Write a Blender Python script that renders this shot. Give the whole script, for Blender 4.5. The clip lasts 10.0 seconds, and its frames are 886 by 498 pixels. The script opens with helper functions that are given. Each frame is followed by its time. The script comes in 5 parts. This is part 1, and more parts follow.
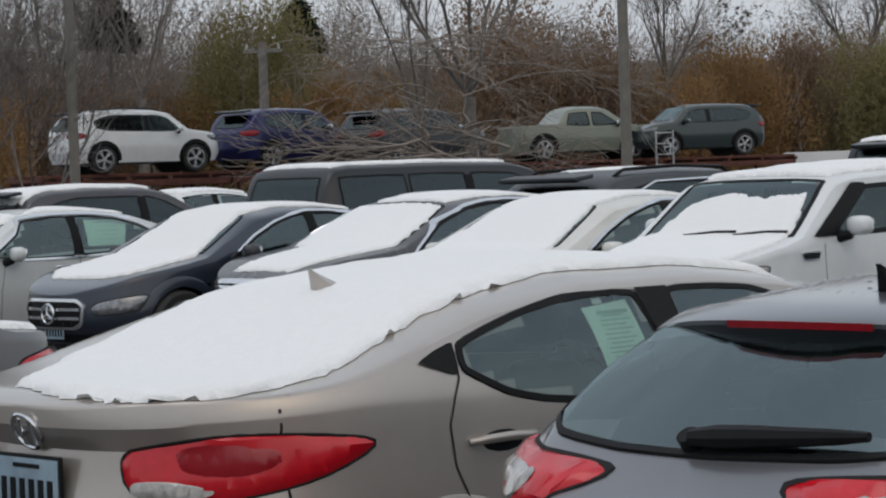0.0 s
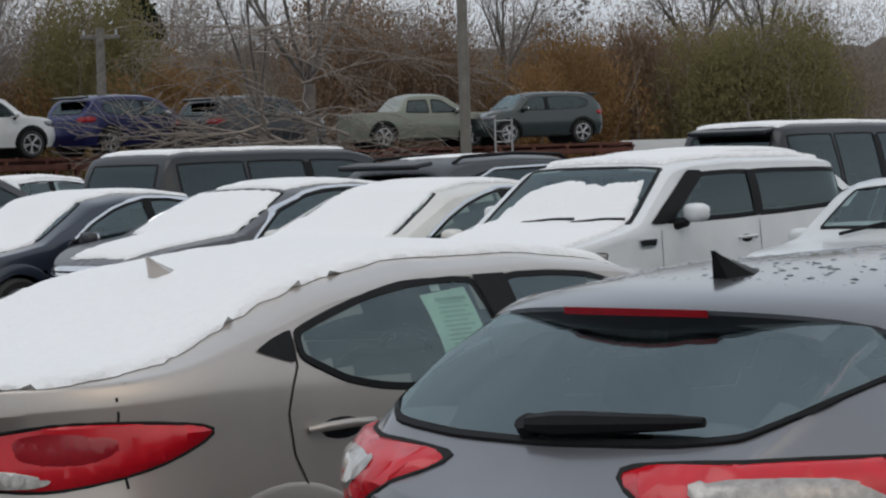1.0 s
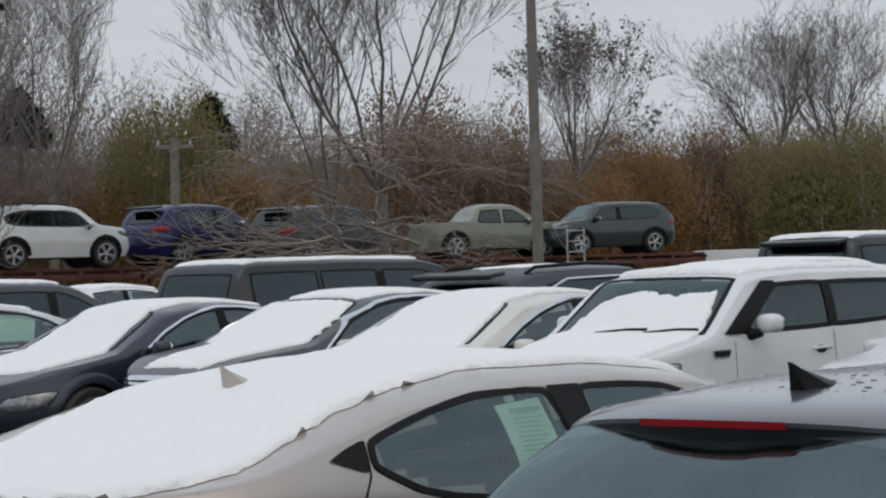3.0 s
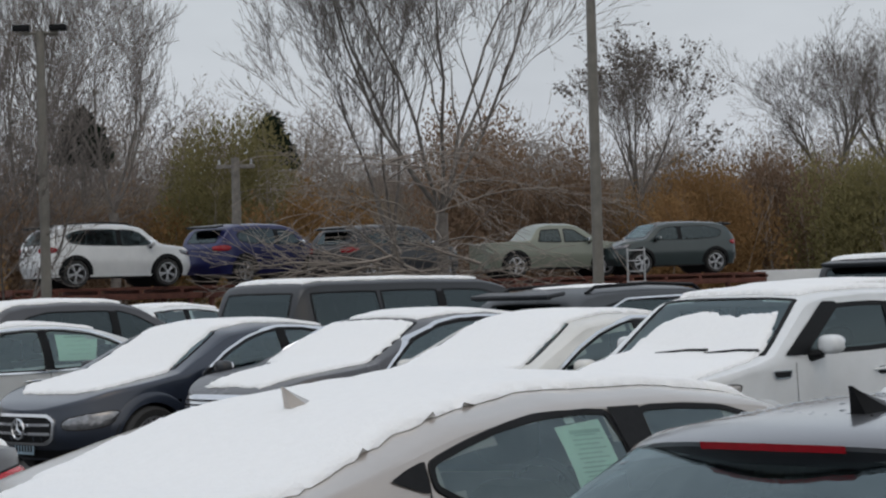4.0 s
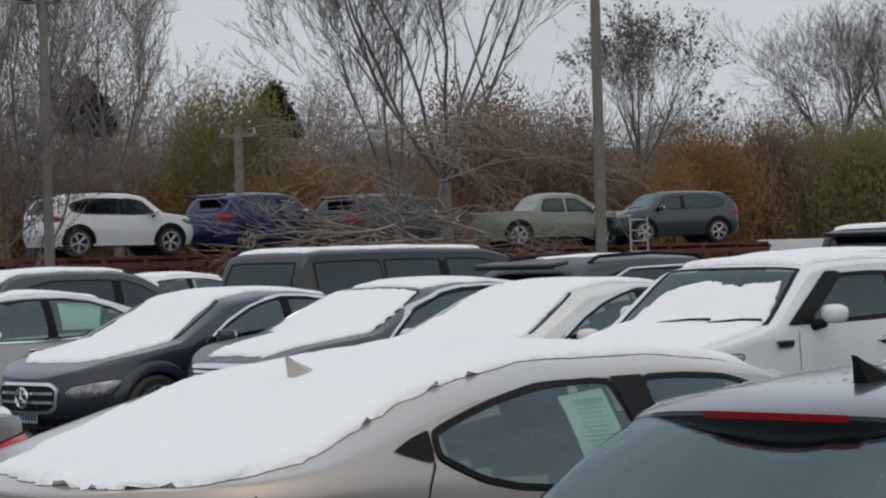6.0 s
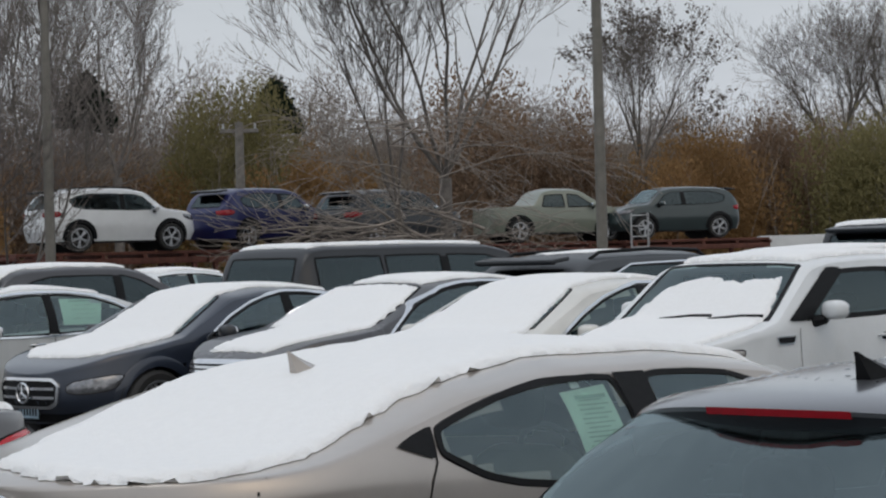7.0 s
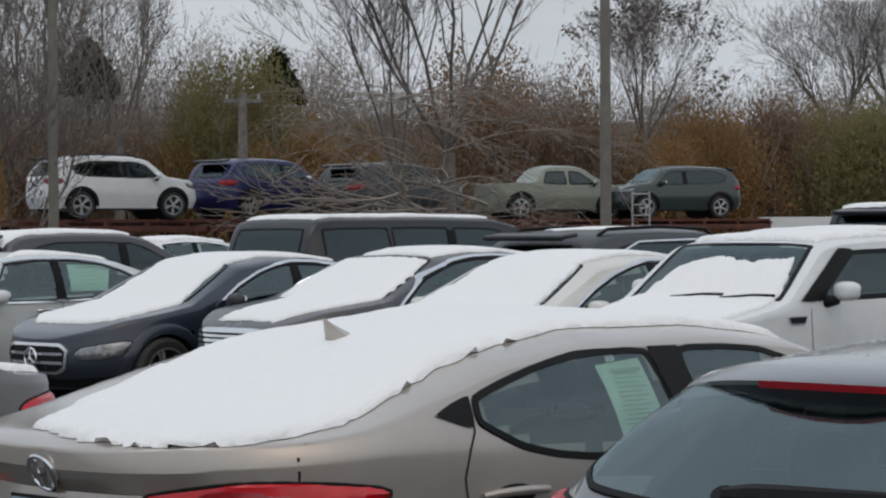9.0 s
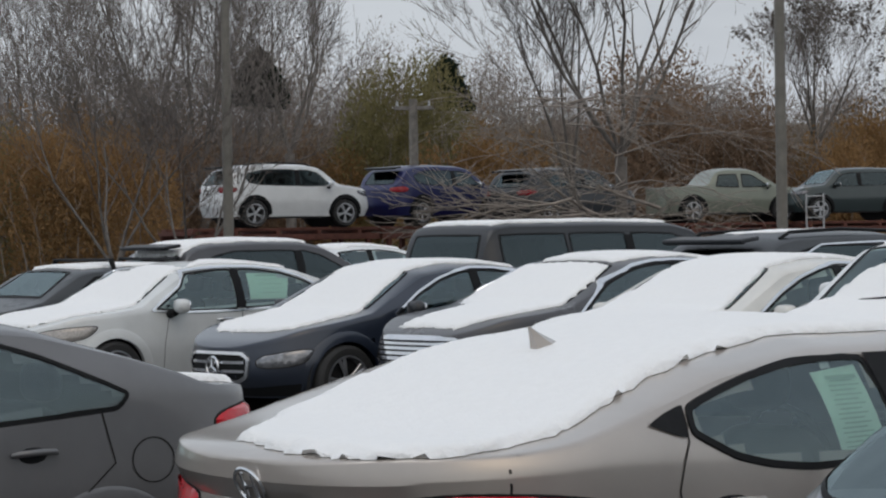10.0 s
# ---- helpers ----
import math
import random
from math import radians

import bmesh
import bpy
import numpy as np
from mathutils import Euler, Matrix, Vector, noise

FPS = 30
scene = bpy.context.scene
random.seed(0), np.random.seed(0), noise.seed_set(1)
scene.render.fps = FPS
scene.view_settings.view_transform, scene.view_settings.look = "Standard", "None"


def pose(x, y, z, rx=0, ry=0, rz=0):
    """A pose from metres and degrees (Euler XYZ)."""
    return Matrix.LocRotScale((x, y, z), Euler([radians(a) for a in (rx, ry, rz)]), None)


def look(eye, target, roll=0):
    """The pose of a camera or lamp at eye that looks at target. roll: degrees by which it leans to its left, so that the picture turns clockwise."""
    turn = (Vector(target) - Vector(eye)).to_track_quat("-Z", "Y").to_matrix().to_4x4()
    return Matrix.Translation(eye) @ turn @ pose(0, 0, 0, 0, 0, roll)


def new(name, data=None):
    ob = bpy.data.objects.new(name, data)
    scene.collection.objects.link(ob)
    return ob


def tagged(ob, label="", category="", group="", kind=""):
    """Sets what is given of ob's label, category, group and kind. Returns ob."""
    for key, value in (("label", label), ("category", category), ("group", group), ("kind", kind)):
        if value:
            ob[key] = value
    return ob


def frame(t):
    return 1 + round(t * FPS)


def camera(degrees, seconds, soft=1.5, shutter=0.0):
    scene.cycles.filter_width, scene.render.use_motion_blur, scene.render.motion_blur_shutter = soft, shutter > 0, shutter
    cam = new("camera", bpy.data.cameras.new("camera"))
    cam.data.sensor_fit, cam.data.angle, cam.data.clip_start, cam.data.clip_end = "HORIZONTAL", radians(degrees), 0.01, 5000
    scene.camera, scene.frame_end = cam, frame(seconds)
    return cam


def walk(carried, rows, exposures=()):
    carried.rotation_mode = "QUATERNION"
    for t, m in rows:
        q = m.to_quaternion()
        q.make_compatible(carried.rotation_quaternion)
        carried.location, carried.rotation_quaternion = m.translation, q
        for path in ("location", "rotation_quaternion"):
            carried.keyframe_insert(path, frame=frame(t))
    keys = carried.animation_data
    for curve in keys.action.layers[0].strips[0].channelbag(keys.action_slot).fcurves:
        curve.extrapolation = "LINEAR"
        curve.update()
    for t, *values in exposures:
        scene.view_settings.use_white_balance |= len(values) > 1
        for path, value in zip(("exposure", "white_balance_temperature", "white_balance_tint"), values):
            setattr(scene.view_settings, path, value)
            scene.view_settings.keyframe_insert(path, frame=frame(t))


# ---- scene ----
cam = camera(21.1, 10.0, soft=2.2)
PATH = [
    (0, (-3.757, -5.754, 1.678), (-2.371, -4.313, 1.616), -1.9),
    (0.3, (-3.757, -5.758, 1.677), (-2.362, -4.327, 1.613), -1.8),
    (0.5, (-3.757, -5.759, 1.677), (-2.332, -4.357, 1.611), -1.8),
    (0.7, (-3.756, -5.758, 1.677), (-2.295, -4.394, 1.603), -1.8),
    (1, (-3.755, -5.756, 1.678), (-2.276, -4.412, 1.601), -1.8),
    (1.5, (-3.757, -5.758, 1.678), (-2.279, -4.412, 1.611), -1.6),
    (2, (-3.756, -5.757, 1.675), (-2.28, -4.409, 1.606), -1.7),
    (2.5, (-3.751, -5.748, 1.677), (-2.286, -4.389, 1.608), -1.5),
    (3, (-3.756, -5.746, 1.68), (-2.315, -4.359, 1.697), -1.7),
    (3.2, (-3.759, -5.747, 1.679), (-2.323, -4.355, 1.711), -1.7),
    (4.3, (-3.782, -5.767, 1.691), (-2.382, -4.34, 1.723), -1.6),
    (4.5, (-3.784, -5.767, 1.69), (-2.381, -4.341, 1.719), -1.6),
    (5, (-3.78, -5.768, 1.691), (-2.376, -4.344, 1.712), -1.5),
    (5.5, (-3.779, -5.766, 1.688), (-2.375, -4.341, 1.701), -1.6),
    (7, (-3.79, -5.767, 1.69), (-2.387, -4.342, 1.695), -1.5),
    (7.5, (-3.793, -5.773, 1.691), (-2.391, -4.347, 1.706), -1.3),
    (8, (-3.816, -5.781, 1.688), (-2.411, -4.357, 1.707), -1.1),
    (8.5, (-3.903, -5.798, 1.693), (-2.493, -4.38, 1.707), -1.0),
    (9, (-3.895, -5.686, 1.677), (-2.49, -4.263, 1.661), -0.3),
    (9.3, (-3.876, -5.61, 1.676), (-2.484, -4.175, 1.631), -0.3),
    (9.5, (-3.87, -5.571, 1.676), (-2.513, -4.102, 1.629), -0.4),
    (9.6, (-3.87, -5.548, 1.676), (-2.541, -4.055, 1.634), -0.5),
    (9.7, (-3.871, -5.53, 1.677), (-2.559, -4.02, 1.65), -0.6),
    (10, (-3.874, -5.49, 1.68), (-2.572, -3.971, 1.67), -0.9),
]
walk(cam, [(t, look(eye, target, roll)) for t, eye, target, roll in PATH])

# ---- world, sun, exposure ----
scene.view_settings.exposure = -0.35
wd = bpy.data.worlds.new("overcast_sky")
scene.world = wd
wd.use_nodes = True
wn, wl = wd.node_tree.nodes, wd.node_tree.links
wn.clear()
SUN_EL, SUN_ROT = radians(48), radians(200)
sky = wn.new("ShaderNodeTexSky")
sky.sky_type, sky.sun_disc, sky.sun_elevation, sky.sun_rotation = "NISHITA", False, SUN_EL, SUN_ROT
sky.air_density, sky.dust_density, sky.ozone_density = 2.0, 6.0, 1.0
bg_sky = wn.new("ShaderNodeBackground")
bg_sky.inputs[1].default_value = 0.03
wl.new(sky.outputs[0], bg_sky.inputs[0])
tc = wn.new("ShaderNodeTexCoord")
mp = wn.new("ShaderNodeMapping")
mp.inputs["Scale"].default_value = (1.0, 1.0, 3.5)
wl.new(tc.outputs["Generated"], mp.inputs[0])
cl = wn.new("ShaderNodeTexNoise")
cl.inputs["Scale"].default_value, cl.inputs["Detail"].default_value, cl.inputs["Roughness"].default_value = 2.2, 6, 0.55
wl.new(mp.outputs[0], cl.inputs["Vector"])
cr = wn.new("ShaderNodeValToRGB")
cr.color_ramp.elements[0].position, cr.color_ramp.elements[0].color = 0.32, (0.485, 0.525, 0.588, 1)
cr.color_ramp.elements[1].position, cr.color_ramp.elements[1].color = 0.62, (0.645, 0.69, 0.758, 1)
wl.new(cl.outputs["Fac"], cr.inputs[0])
# the cloud cover is nearly even from horizon to zenith
sep = wn.new("ShaderNodeSeparateXYZ")
wl.new(tc.outputs["Generated"], sep.inputs[0])
ze = wn.new("ShaderNodeMapRange")
ze.inputs["From Min"].default_value, ze.inputs["From Max"].default_value = 0.12, 0.8
ze.inputs["To Min"].default_value, ze.inputs["To Max"].default_value = 1.18, 1.17
wl.new(sep.outputs["Z"], ze.inputs["Value"])
bg_cl = wn.new("ShaderNodeBackground")
wl.new(cr.outputs[0], bg_cl.inputs[0])
wl.new(ze.outputs[0], bg_cl.inputs[1])
ad = wn.new("ShaderNodeAddShader")
wl.new(bg_sky.outputs[0], ad.inputs[0])
wl.new(bg_cl.outputs[0], ad.inputs[1])
wo = wn.new("ShaderNodeOutputWorld")
wl.new(ad.outputs[0], wo.inputs[0])

sun_data = bpy.data.lights.new("sun", "SUN")
sun_data.energy, sun_data.angle, sun_data.color = 0.6, radians(40), (1, 0.97, 0.93)
sun = new("sun", sun_data)
sun.matrix_world = look((-20, 18, 60), (10, 6, 0))

# ---- materials ----


def mat(name, color, rough=0.5, metal=0.0, coat=0.0, vary=0.12, scale=8.0, bump=0.0, bscale=60.0, spec=0.5, transmission=0.0):
    m = bpy.data.materials.new(name)
    m.use_nodes = True
    n, l = m.node_tree.nodes, m.node_tree.links
    b = n["Principled BSDF"]
    b.inputs["Roughness"].default_value, b.inputs["Metallic"].default_value = rough, metal
    b.inputs["Coat Weight"].default_value, b.inputs["Coat Roughness"].default_value = coat, 0.06
    b.inputs["Specular IOR Level"].default_value = spec
    t = n.new("ShaderNodeTexCoord")
    no = n.new("ShaderNodeTexNoise")
    no.inputs["Scale"].default_value, no.inputs["Detail"].default_value, no.inputs["Roughness"].default_value = scale, 6, 0.65
    l.new(t.outputs["Object"], no.inputs["Vector"])
    r = n.new("ShaderNodeValToRGB")
    r.color_ramp.elements[0].position, r.color_ramp.elements[1].position = 0.3, 0.7
    r.color_ramp.elements[0].color = (*[c * (1 - vary) for c in color], 1)
    r.color_ramp.elements[1].color = (*[min(1, c * (1 + vary)) for c in color], 1)
    l.new(no.outputs["Fac"], r.inputs[0])
    l.new(r.outputs[0], b.inputs["Base Color"])
    if bump:
        nb = n.new("ShaderNodeTexNoise")
        nb.inputs["Scale"].default_value, nb.inputs["Detail"].default_value = bscale, 5
        l.new(t.outputs["Object"], nb.inputs["Vector"])
        bp = n.new("ShaderNodeBump")
        bp.inputs["Strength"].default_value, bp.inputs["Distance"].default_value = bump, 0.02
        l.new(nb.outputs["Fac"], bp.inputs["Height"])
        l.new(bp.outputs[0], b.inputs["Normal"])
    return m


def paint(name, color, metal=0.35, rough=0.38, film=0.25, coat=0.75):
    """Car paint under a clear coat, with a film of road dirt in blotches and fine metal flakes."""
    m = mat(name, color, rough, metal, coat, 0.06, 3.0, 0.03, 900.0)
    n, l = m.node_tree.nodes, m.node_tree.links
    b = n["Principled BSDF"]
    t = n.new("ShaderNodeTexCoord")
    d = n.new("ShaderNodeTexNoise")
    d.inputs["Scale"].default_value, d.inputs["Detail"].default_value = 1.7, 9
    l.new(t.outputs["Object"], d.inputs["Vector"])
    mr = n.new("ShaderNodeMapRange")
    mr.inputs["From Min"].default_value, mr.inputs["From Max"].default_value = 0.35, 0.75
    mr.inputs["To Min"].default_value, mr.inputs["To Max"].default_value = 0.05, 0.05 + film
    l.new(d.outputs["Fac"], mr.inputs["Value"])
    l.new(mr.outputs[0], b.inputs["Coat Roughness"])
    return m


def glass(name, tint, gloss=0.95, ior=2.1):
    """A thin pane: tinted see-through with a sky reflection that grows at grazing angles."""
    m = bpy.data.materials.new(name)
    m.use_nodes = True
    n, l = m.node_tree.nodes, m.node_tree.links
    n.clear()
    tr = n.new("ShaderNodeBsdfTransparent")
    tr.inputs[0].default_value = (*tint, 1)
    gl = n.new("ShaderNodeBsdfGlossy")
    gl.inputs["Color"].default_value, gl.inputs["Roughness"].default_value = (gloss * .80, gloss * .97, gloss, 1), 0.04
    fr = n.new("ShaderNodeFresnel")
    fr.inputs["IOR"].default_value = ior
    mx = n.new("ShaderNodeMixShader")
    o = n.new("ShaderNodeOutputMaterial")
    l.new(fr.outputs[0], mx.inputs[0])
    l.new(tr.outputs[0], mx.inputs[1])
    l.new(gl.outputs[0], mx.inputs[2])
    l.new(mx.outputs[0], o.inputs[0])
    return m


M_SNOW = mat("fresh_snow", (0.85, 0.86, 0.865), 0.75, 0, 0, 0.02, 30, 0.35, 90, 0.3)
M_SNOW.node_tree.nodes["Principled BSDF"].inputs["Subsurface Weight"].default_value = 0.0
M_TAUPE = paint("taupe_metallic_paint", (0.42, 0.38, 0.345), 0.5, 0.3, .1, .9)
M_GREY = paint("graphite_metallic_paint", (0.18, 0.185, 0.20), 0.55, 0.28, .1, .9)
M_DARKGREY = paint("charcoal_metallic_paint", (0.145, 0.145, 0.15), 0.45, 0.4)
M_NAVY = paint("dark_navy_paint", (0.020, 0.028, 0.047), 0.3, 0.28, .1)
M_BROWNGREY = paint("dark_taupe_paint", (0.06, 0.06, 0.066), 0.3, 0.38, .3, .5)
M_WHITE = paint("white_paint", (0.69, 0.71, 0.72), 0.0, 0.4)
M_IVORY = paint("ivory_paint", (0.66, 0.65, 0.61), 0.1, 0.4)
M_SILVERW = paint("pearl_white_paint", (0.62, 0.64, 0.64), 0.1, 0.4)
M_BLACKP = paint("black_paint", (0.010, 0.012, 0.016), 0.0, 0.4, .2, .3)
M_SLATE = paint("slate_paint", (0.035, 0.04, 0.046), 0.1, 0.45, .35, .35)
M_BLUE = paint("deep_blue_paint", (0.006, 0.009, 0.075), 0.2, 0.34, .1, .4)
M_SAGE = paint("sage_green_paint", (0.17, 0.19, 0.15), 0.1, 0.42)
M_DKGREEN = paint("dark_green_grey_paint", (0.025, 0.040, 0.042), 0.3, 0.36)
M_PLASTIC = mat("black_plastic_trim", (0.011, 0.0115, 0.0125), 0.5, 0, 0, 0.2, 40, 0.05, 300, 0.12)
M_GAP = mat("panel_gap", (0.006, 0.006, 0.006), 0.9)
M_CHROME = mat("chrome", (0.75, 0.76, 0.78), 0.12, 1.0, 0, 0.03)
M_TYRE = mat("tyre_rubber", (0.028, 0.028, 0.028), 0.85, 0, 0, 0.2, 30, 0.2, 120)
M_RIM = mat("alloy_rim", (0.50, 0.51, 0.53), 0.32, 0.9, 0, 0.08)
M_RIMDARK = mat("dark_wheel_gap", (0.012, 0.012, 0.013), 0.8)
M_RED = mat("red_lamp_lens", (0.55, 0.006, 0.016), 0.22, 0, 0.25, 0.10, 22)
M_REDDARK = mat("deep_red_lamp_lens", (0.30, 0.004, 0.012), 0.22, 0, 0.25, 0.15, 40)
M_CLEAR = mat("clear_lamp_lens", (0.36, 0.34, 0.32), 0.15, 0.2, 0.8, 0.3, 45)
M_HEADL = mat("headlamp_lens", (0.20, 0.205, 0.22), 0.08, 0.6, 1.0, 0.45, 16)
M_SEAT = mat("dark_seat_fabric", (0.06, 0.06, 0.062), 0.9, 0, 0, 0.25, 25, 0.2, 300)
M_SEATL = mat("grey_seat_fabric", (0.11, 0.11, 0.11), 0.9, 0, 0, 0.25, 25, 0.2, 300)
M_PAPER = mat("pale_green_paper", (0.66, 0.82, 0.71), 0.8, 0, 0, 0.05, 30)
M_PAPERW = mat("white_paper", (0.75, 0.77, 0.75), 0.8, 0, 0, 0.04, 30)
M_PRINT = mat("grey_print", (0.42, 0.56, 0.48), 0.8)
M_GLASS = glass("window_glass", (0.74, 0.84, 0.82))
M_GLASSR = glass("rear_window_glass", (0.72, 0.82, 0.79), 0.95, 2.5)
M_TINT = glass("tinted_glass", (0.14, 0.18, 0.19), 0.9, 1.75)
M_ASPHALT = mat("wet_asphalt", (0.045, 0.046, 0.048), 0.55, 0, 0, 0.35, 1.6, 0.5, 70)
M_BARK = mat("grey_bark", (0.15, 0.135, 0.122), 0.9, 0, 0, 0.35, 5, 0.4, 30)
M_TWIG = mat("dry_twig", (0.26, 0.225, 0.195), 0.9, 0, 0, 0.3, 3)
M_BRANCH = mat("dark_grey_branches", (0.17, 0.15, 0.138), 0.9, 0, 0, 0.3, 3)
M_POLE = mat("weathered_pole_paint", (0.17, 0.16, 0.14), 0.7, 0.1, 0, 0.2, 4, 0.2, 30)
M_WOODPOLE = mat("grey_timber", (0.20, 0.185, 0.165), 0.9, 0, 0, 0.3, 6, 0.4, 40)
M_STEEL = mat("rusty_red_steel", (0.12, 0.045, 0.032), 0.75, 0.3, 0, 0.4, 4, 0.3, 40)
M_GALV = mat("galvanised_steel", (0.42, 0.43, 0.44), 0.5, 0.7, 0, 0.15, 10)
M_TRAILER = mat("white_trailer_skin", (0.62, 0.63, 0.63), 0.5, 0.1, 0, 0.08, 2)
M_PLATE = mat("blue_white_plate", (0.24, 0.33, 0.40), 0.45, 0, 0, 0.3, 6)


def leafmat(name, color):
    m = mat(name, color, 0.9, 0, 0, 0.22, 0.35, spec=.1)
    n, l = m.node_tree.nodes, m.node_tree.links
    g = n.new("ShaderNodeNewGeometry")
    hs = n.new("ShaderNodeHueSaturation")
    mr = n.new("ShaderNodeMapRange")
    mr.inputs["To Min"].default_value, mr.inputs["To Max"].default_value = 0.88, 1.12
    l.new(g.outputs["Random Per Island"], mr.inputs["Value"])
    l.new(mr.outputs[0], hs.inputs["Value"])
    ramp = [k for k in n if k.type == "VALTORGB"][0]
    l.new(ramp.outputs[0], hs.inputs["Color"])
    b = n["Principled BSDF"]
    l.new(hs.outputs[0], b.inputs["Base Color"])
    tr = n.new("ShaderNodeBsdfTranslucent")
    l.new(hs.outputs[0], tr.inputs["Color"])
    mx = n.new("ShaderNodeMixShader")
    mx.inputs[0].default_value = 0.45
    l.new(b.outputs[0], mx.inputs[1])
    l.new(tr.outputs[0], mx.inputs[2])
    l.new(mx.outputs[0], [k for k in n if k.type == "OUTPUT_MATERIAL"][0].inputs[0])
    return m


M_ORANGE = leafmat("orange_brown_leaves", (0.294, 0.181, 0.085))
M_OLIVE = leafmat("olive_leaves", (0.231, 0.206, 0.098))
M_RUST = leafmat("rusty_leaves", (0.256, 0.177, 0.122))
M_DULL = leafmat("dull_brown_brush", (0.241, 0.198, 0.149))
M_GREYBR = leafmat("grey_brown_brush", (0.293, 0.250, 0.218))
M_WITHER = leafmat("withered_grey_leaves", (0.15, 0.13, 0.115))
M_PINE = leafmat("dark_needles", (0.020, 0.030, 0.020))

# ---- mesh helpers ----


def part(name, bm, material, parent, label="", smooth=True, angle=40):
    me = bpy.data.meshes.new(name)
    bm.to_mesh(me)
    bm.free()
    me.materials.append(material)
    if smooth and len(me.polygons):
        me.polygons.foreach_set("use_smooth", [True] * len(me.polygons))
        me.set_sharp_from_angle(angle=radians(angle))
    ob = new(name, me)
    ob.parent = parent
    return tagged(ob, label)


def thing(name, m, label, category, group=""):
    e = new(name)
    e.empty_display_size = 0.3
    e.matrix_world = m
    return tagged(e, label, category, group)


def box(bm, c, s, bevel=0.0, rot=None, seg=2):
    r = bmesh.ops.create_cube(bm, size=1.0)
    vs = r["verts"]
    for v in vs:
        v.co = Vector((v.co.x * s[0], v.co.y * s[1], v.co.z * s[2]))
    if bevel:
        es = list({e for v in vs for e in v.link_edges})
        rb = bmesh.ops.bevel(bm, geom=es, offset=bevel, segments=seg, affect="EDGES", profile=0.6)
        vs = list({v for f in rb["faces"] for v in f.verts} | {v for v in vs if v.is_valid})
    mm = Matrix.Translation(c) @ (rot if rot else Matrix.Identity(4))
    for v in vs:
        v.co = mm @ v.co
    return vs


def tube(bm, pts, r, sides=8):
    """A round bar along points; r is a number or one radius a point."""
    pts = [Vector(p) for p in pts]
    rs = r if isinstance(r, (list, tuple)) else [r] * len(pts)
    rings = []
    for i, p in enumerate(pts):
        d = (pts[min(i + 1, len(pts) - 1)] - pts[max(i - 1, 0)]).normalized()
        a = d.orthogonal().normalized() if i == 0 else (a - d * a.dot(d)).normalized()
        b = d.cross(a)
        rings.append([bm.verts.new(p + (a * math.cos(k * math.tau / sides) + b * math.sin(k * math.tau / sides)) * rs[i]) for k in range(sides)])
    for q, w in zip(rings, rings[1:]):
        for k in range(sides):
            bm.faces.new((q[k], q[(k + 1) % sides], w[(k + 1) % sides], w[k]))
    bm.faces.new(rings[0][::-1])
    bm.faces.new(rings[-1])


def lathe(bm, prof, n=32):
    """Turns (radius, y) pairs round the y axis."""
    rings = [[bm.verts.new((r * math.cos(k * math.tau / n), y, r * math.sin(k * math.tau / n))) for k in range(n)] for r, y in prof]
    for q, w in zip(rings, rings[1:]):
        for k in range(n):
            bm.faces.new((q[k], q[(k + 1) % n], w[(k + 1) % n], w[k]))


def blob(bm, c, s, power=2.6, rot=None, nu=14, nv=9):
    """A rounded block (superellipsoid)."""
    e = 2.0 / power
    sg = lambda a: math.copysign(abs(a) ** e, a)
    mm = Matrix.Translation(c) @ (rot if rot else Matrix.Identity(4))
    rows = []
    for j in range(nv + 1):
        v = -math.pi / 2 + math.pi * j / nv
        rows.append([bm.verts.new(mm @ Vector((s[0] / 2 * sg(math.cos(v)) * sg(math.cos(u)), s[1] / 2 * sg(math.cos(v)) * sg(math.sin(u)), s[2] / 2 * sg(math.sin(v)))))
                     for u in [math.tau * i / nu for i in range(nu)]])
    for q, w in zip(rows, rows[1:]):
        for k in range(nu):
            bm.faces.new((q[k], q[(k + 1) % nu], w[(k + 1) % nu], w[k]))
    bmesh.ops.remove_doubles(bm, verts=rows[0] + rows[-1], dist=1e-4)


def smooth_curve(knots, window=0.10, n=400):
    """A function x -> value through knots, rounded over the window."""
    xs = np.linspace(knots[0][0], knots[-1][0], n)
    ys = np.interp(xs, [k[0] for k in knots], [k[1] for k in knots])
    w = max(1, int(window / (xs[1] - xs[0])))
    pad = np.concatenate([2 * ys[0] - ys[w:0:-1], ys, 2 * ys[-1] - ys[-2:-w - 2:-1]])
    ker = np.hanning(2 * w + 3)[1:-1]
    sm = np.convolve(pad, ker / ker.sum(), "same")[w:w + n]
    return lambda x: float(np.interp(x, xs, sm))


def chaikin(p, times=2):
    for _ in range(times):
        q = []
        for a, b in zip(p, p[1:] + p[:1]):
            q += [(a[0] * .75 + b[0] * .25, a[1] * .75 + b[1] * .25), (a[0] * .25 + b[0] * .75, a[1] * .25 + b[1] * .75)]
        p = q
    return p


def soften(p, k=0.14, most=0.03):
    """The outline with its corners rounded over a few centimetres and its edges kept."""
    q = []
    for a, b in zip(p, p[1:] + p[:1]):
        c = min(k, most / max(1e-6, math.hypot(b[0] - a[0], b[1] - a[1])))
        q += [(a[0] + (b[0] - a[0]) * t, a[1] + (b[1] - a[1]) * t) for t in (c, 1 - c)]
    return chaikin(q, 1)


def inside(p, poly):
    c, (x, y) = False, p
    for (x0, y0), (x1, y1) in zip(poly, poly[1:] + poly[:1]):
        if (y0 > y) != (y1 > y) and x < (x1 - x0) * (y - y0) / (y1 - y0) + x0:
            c = not c
    return c


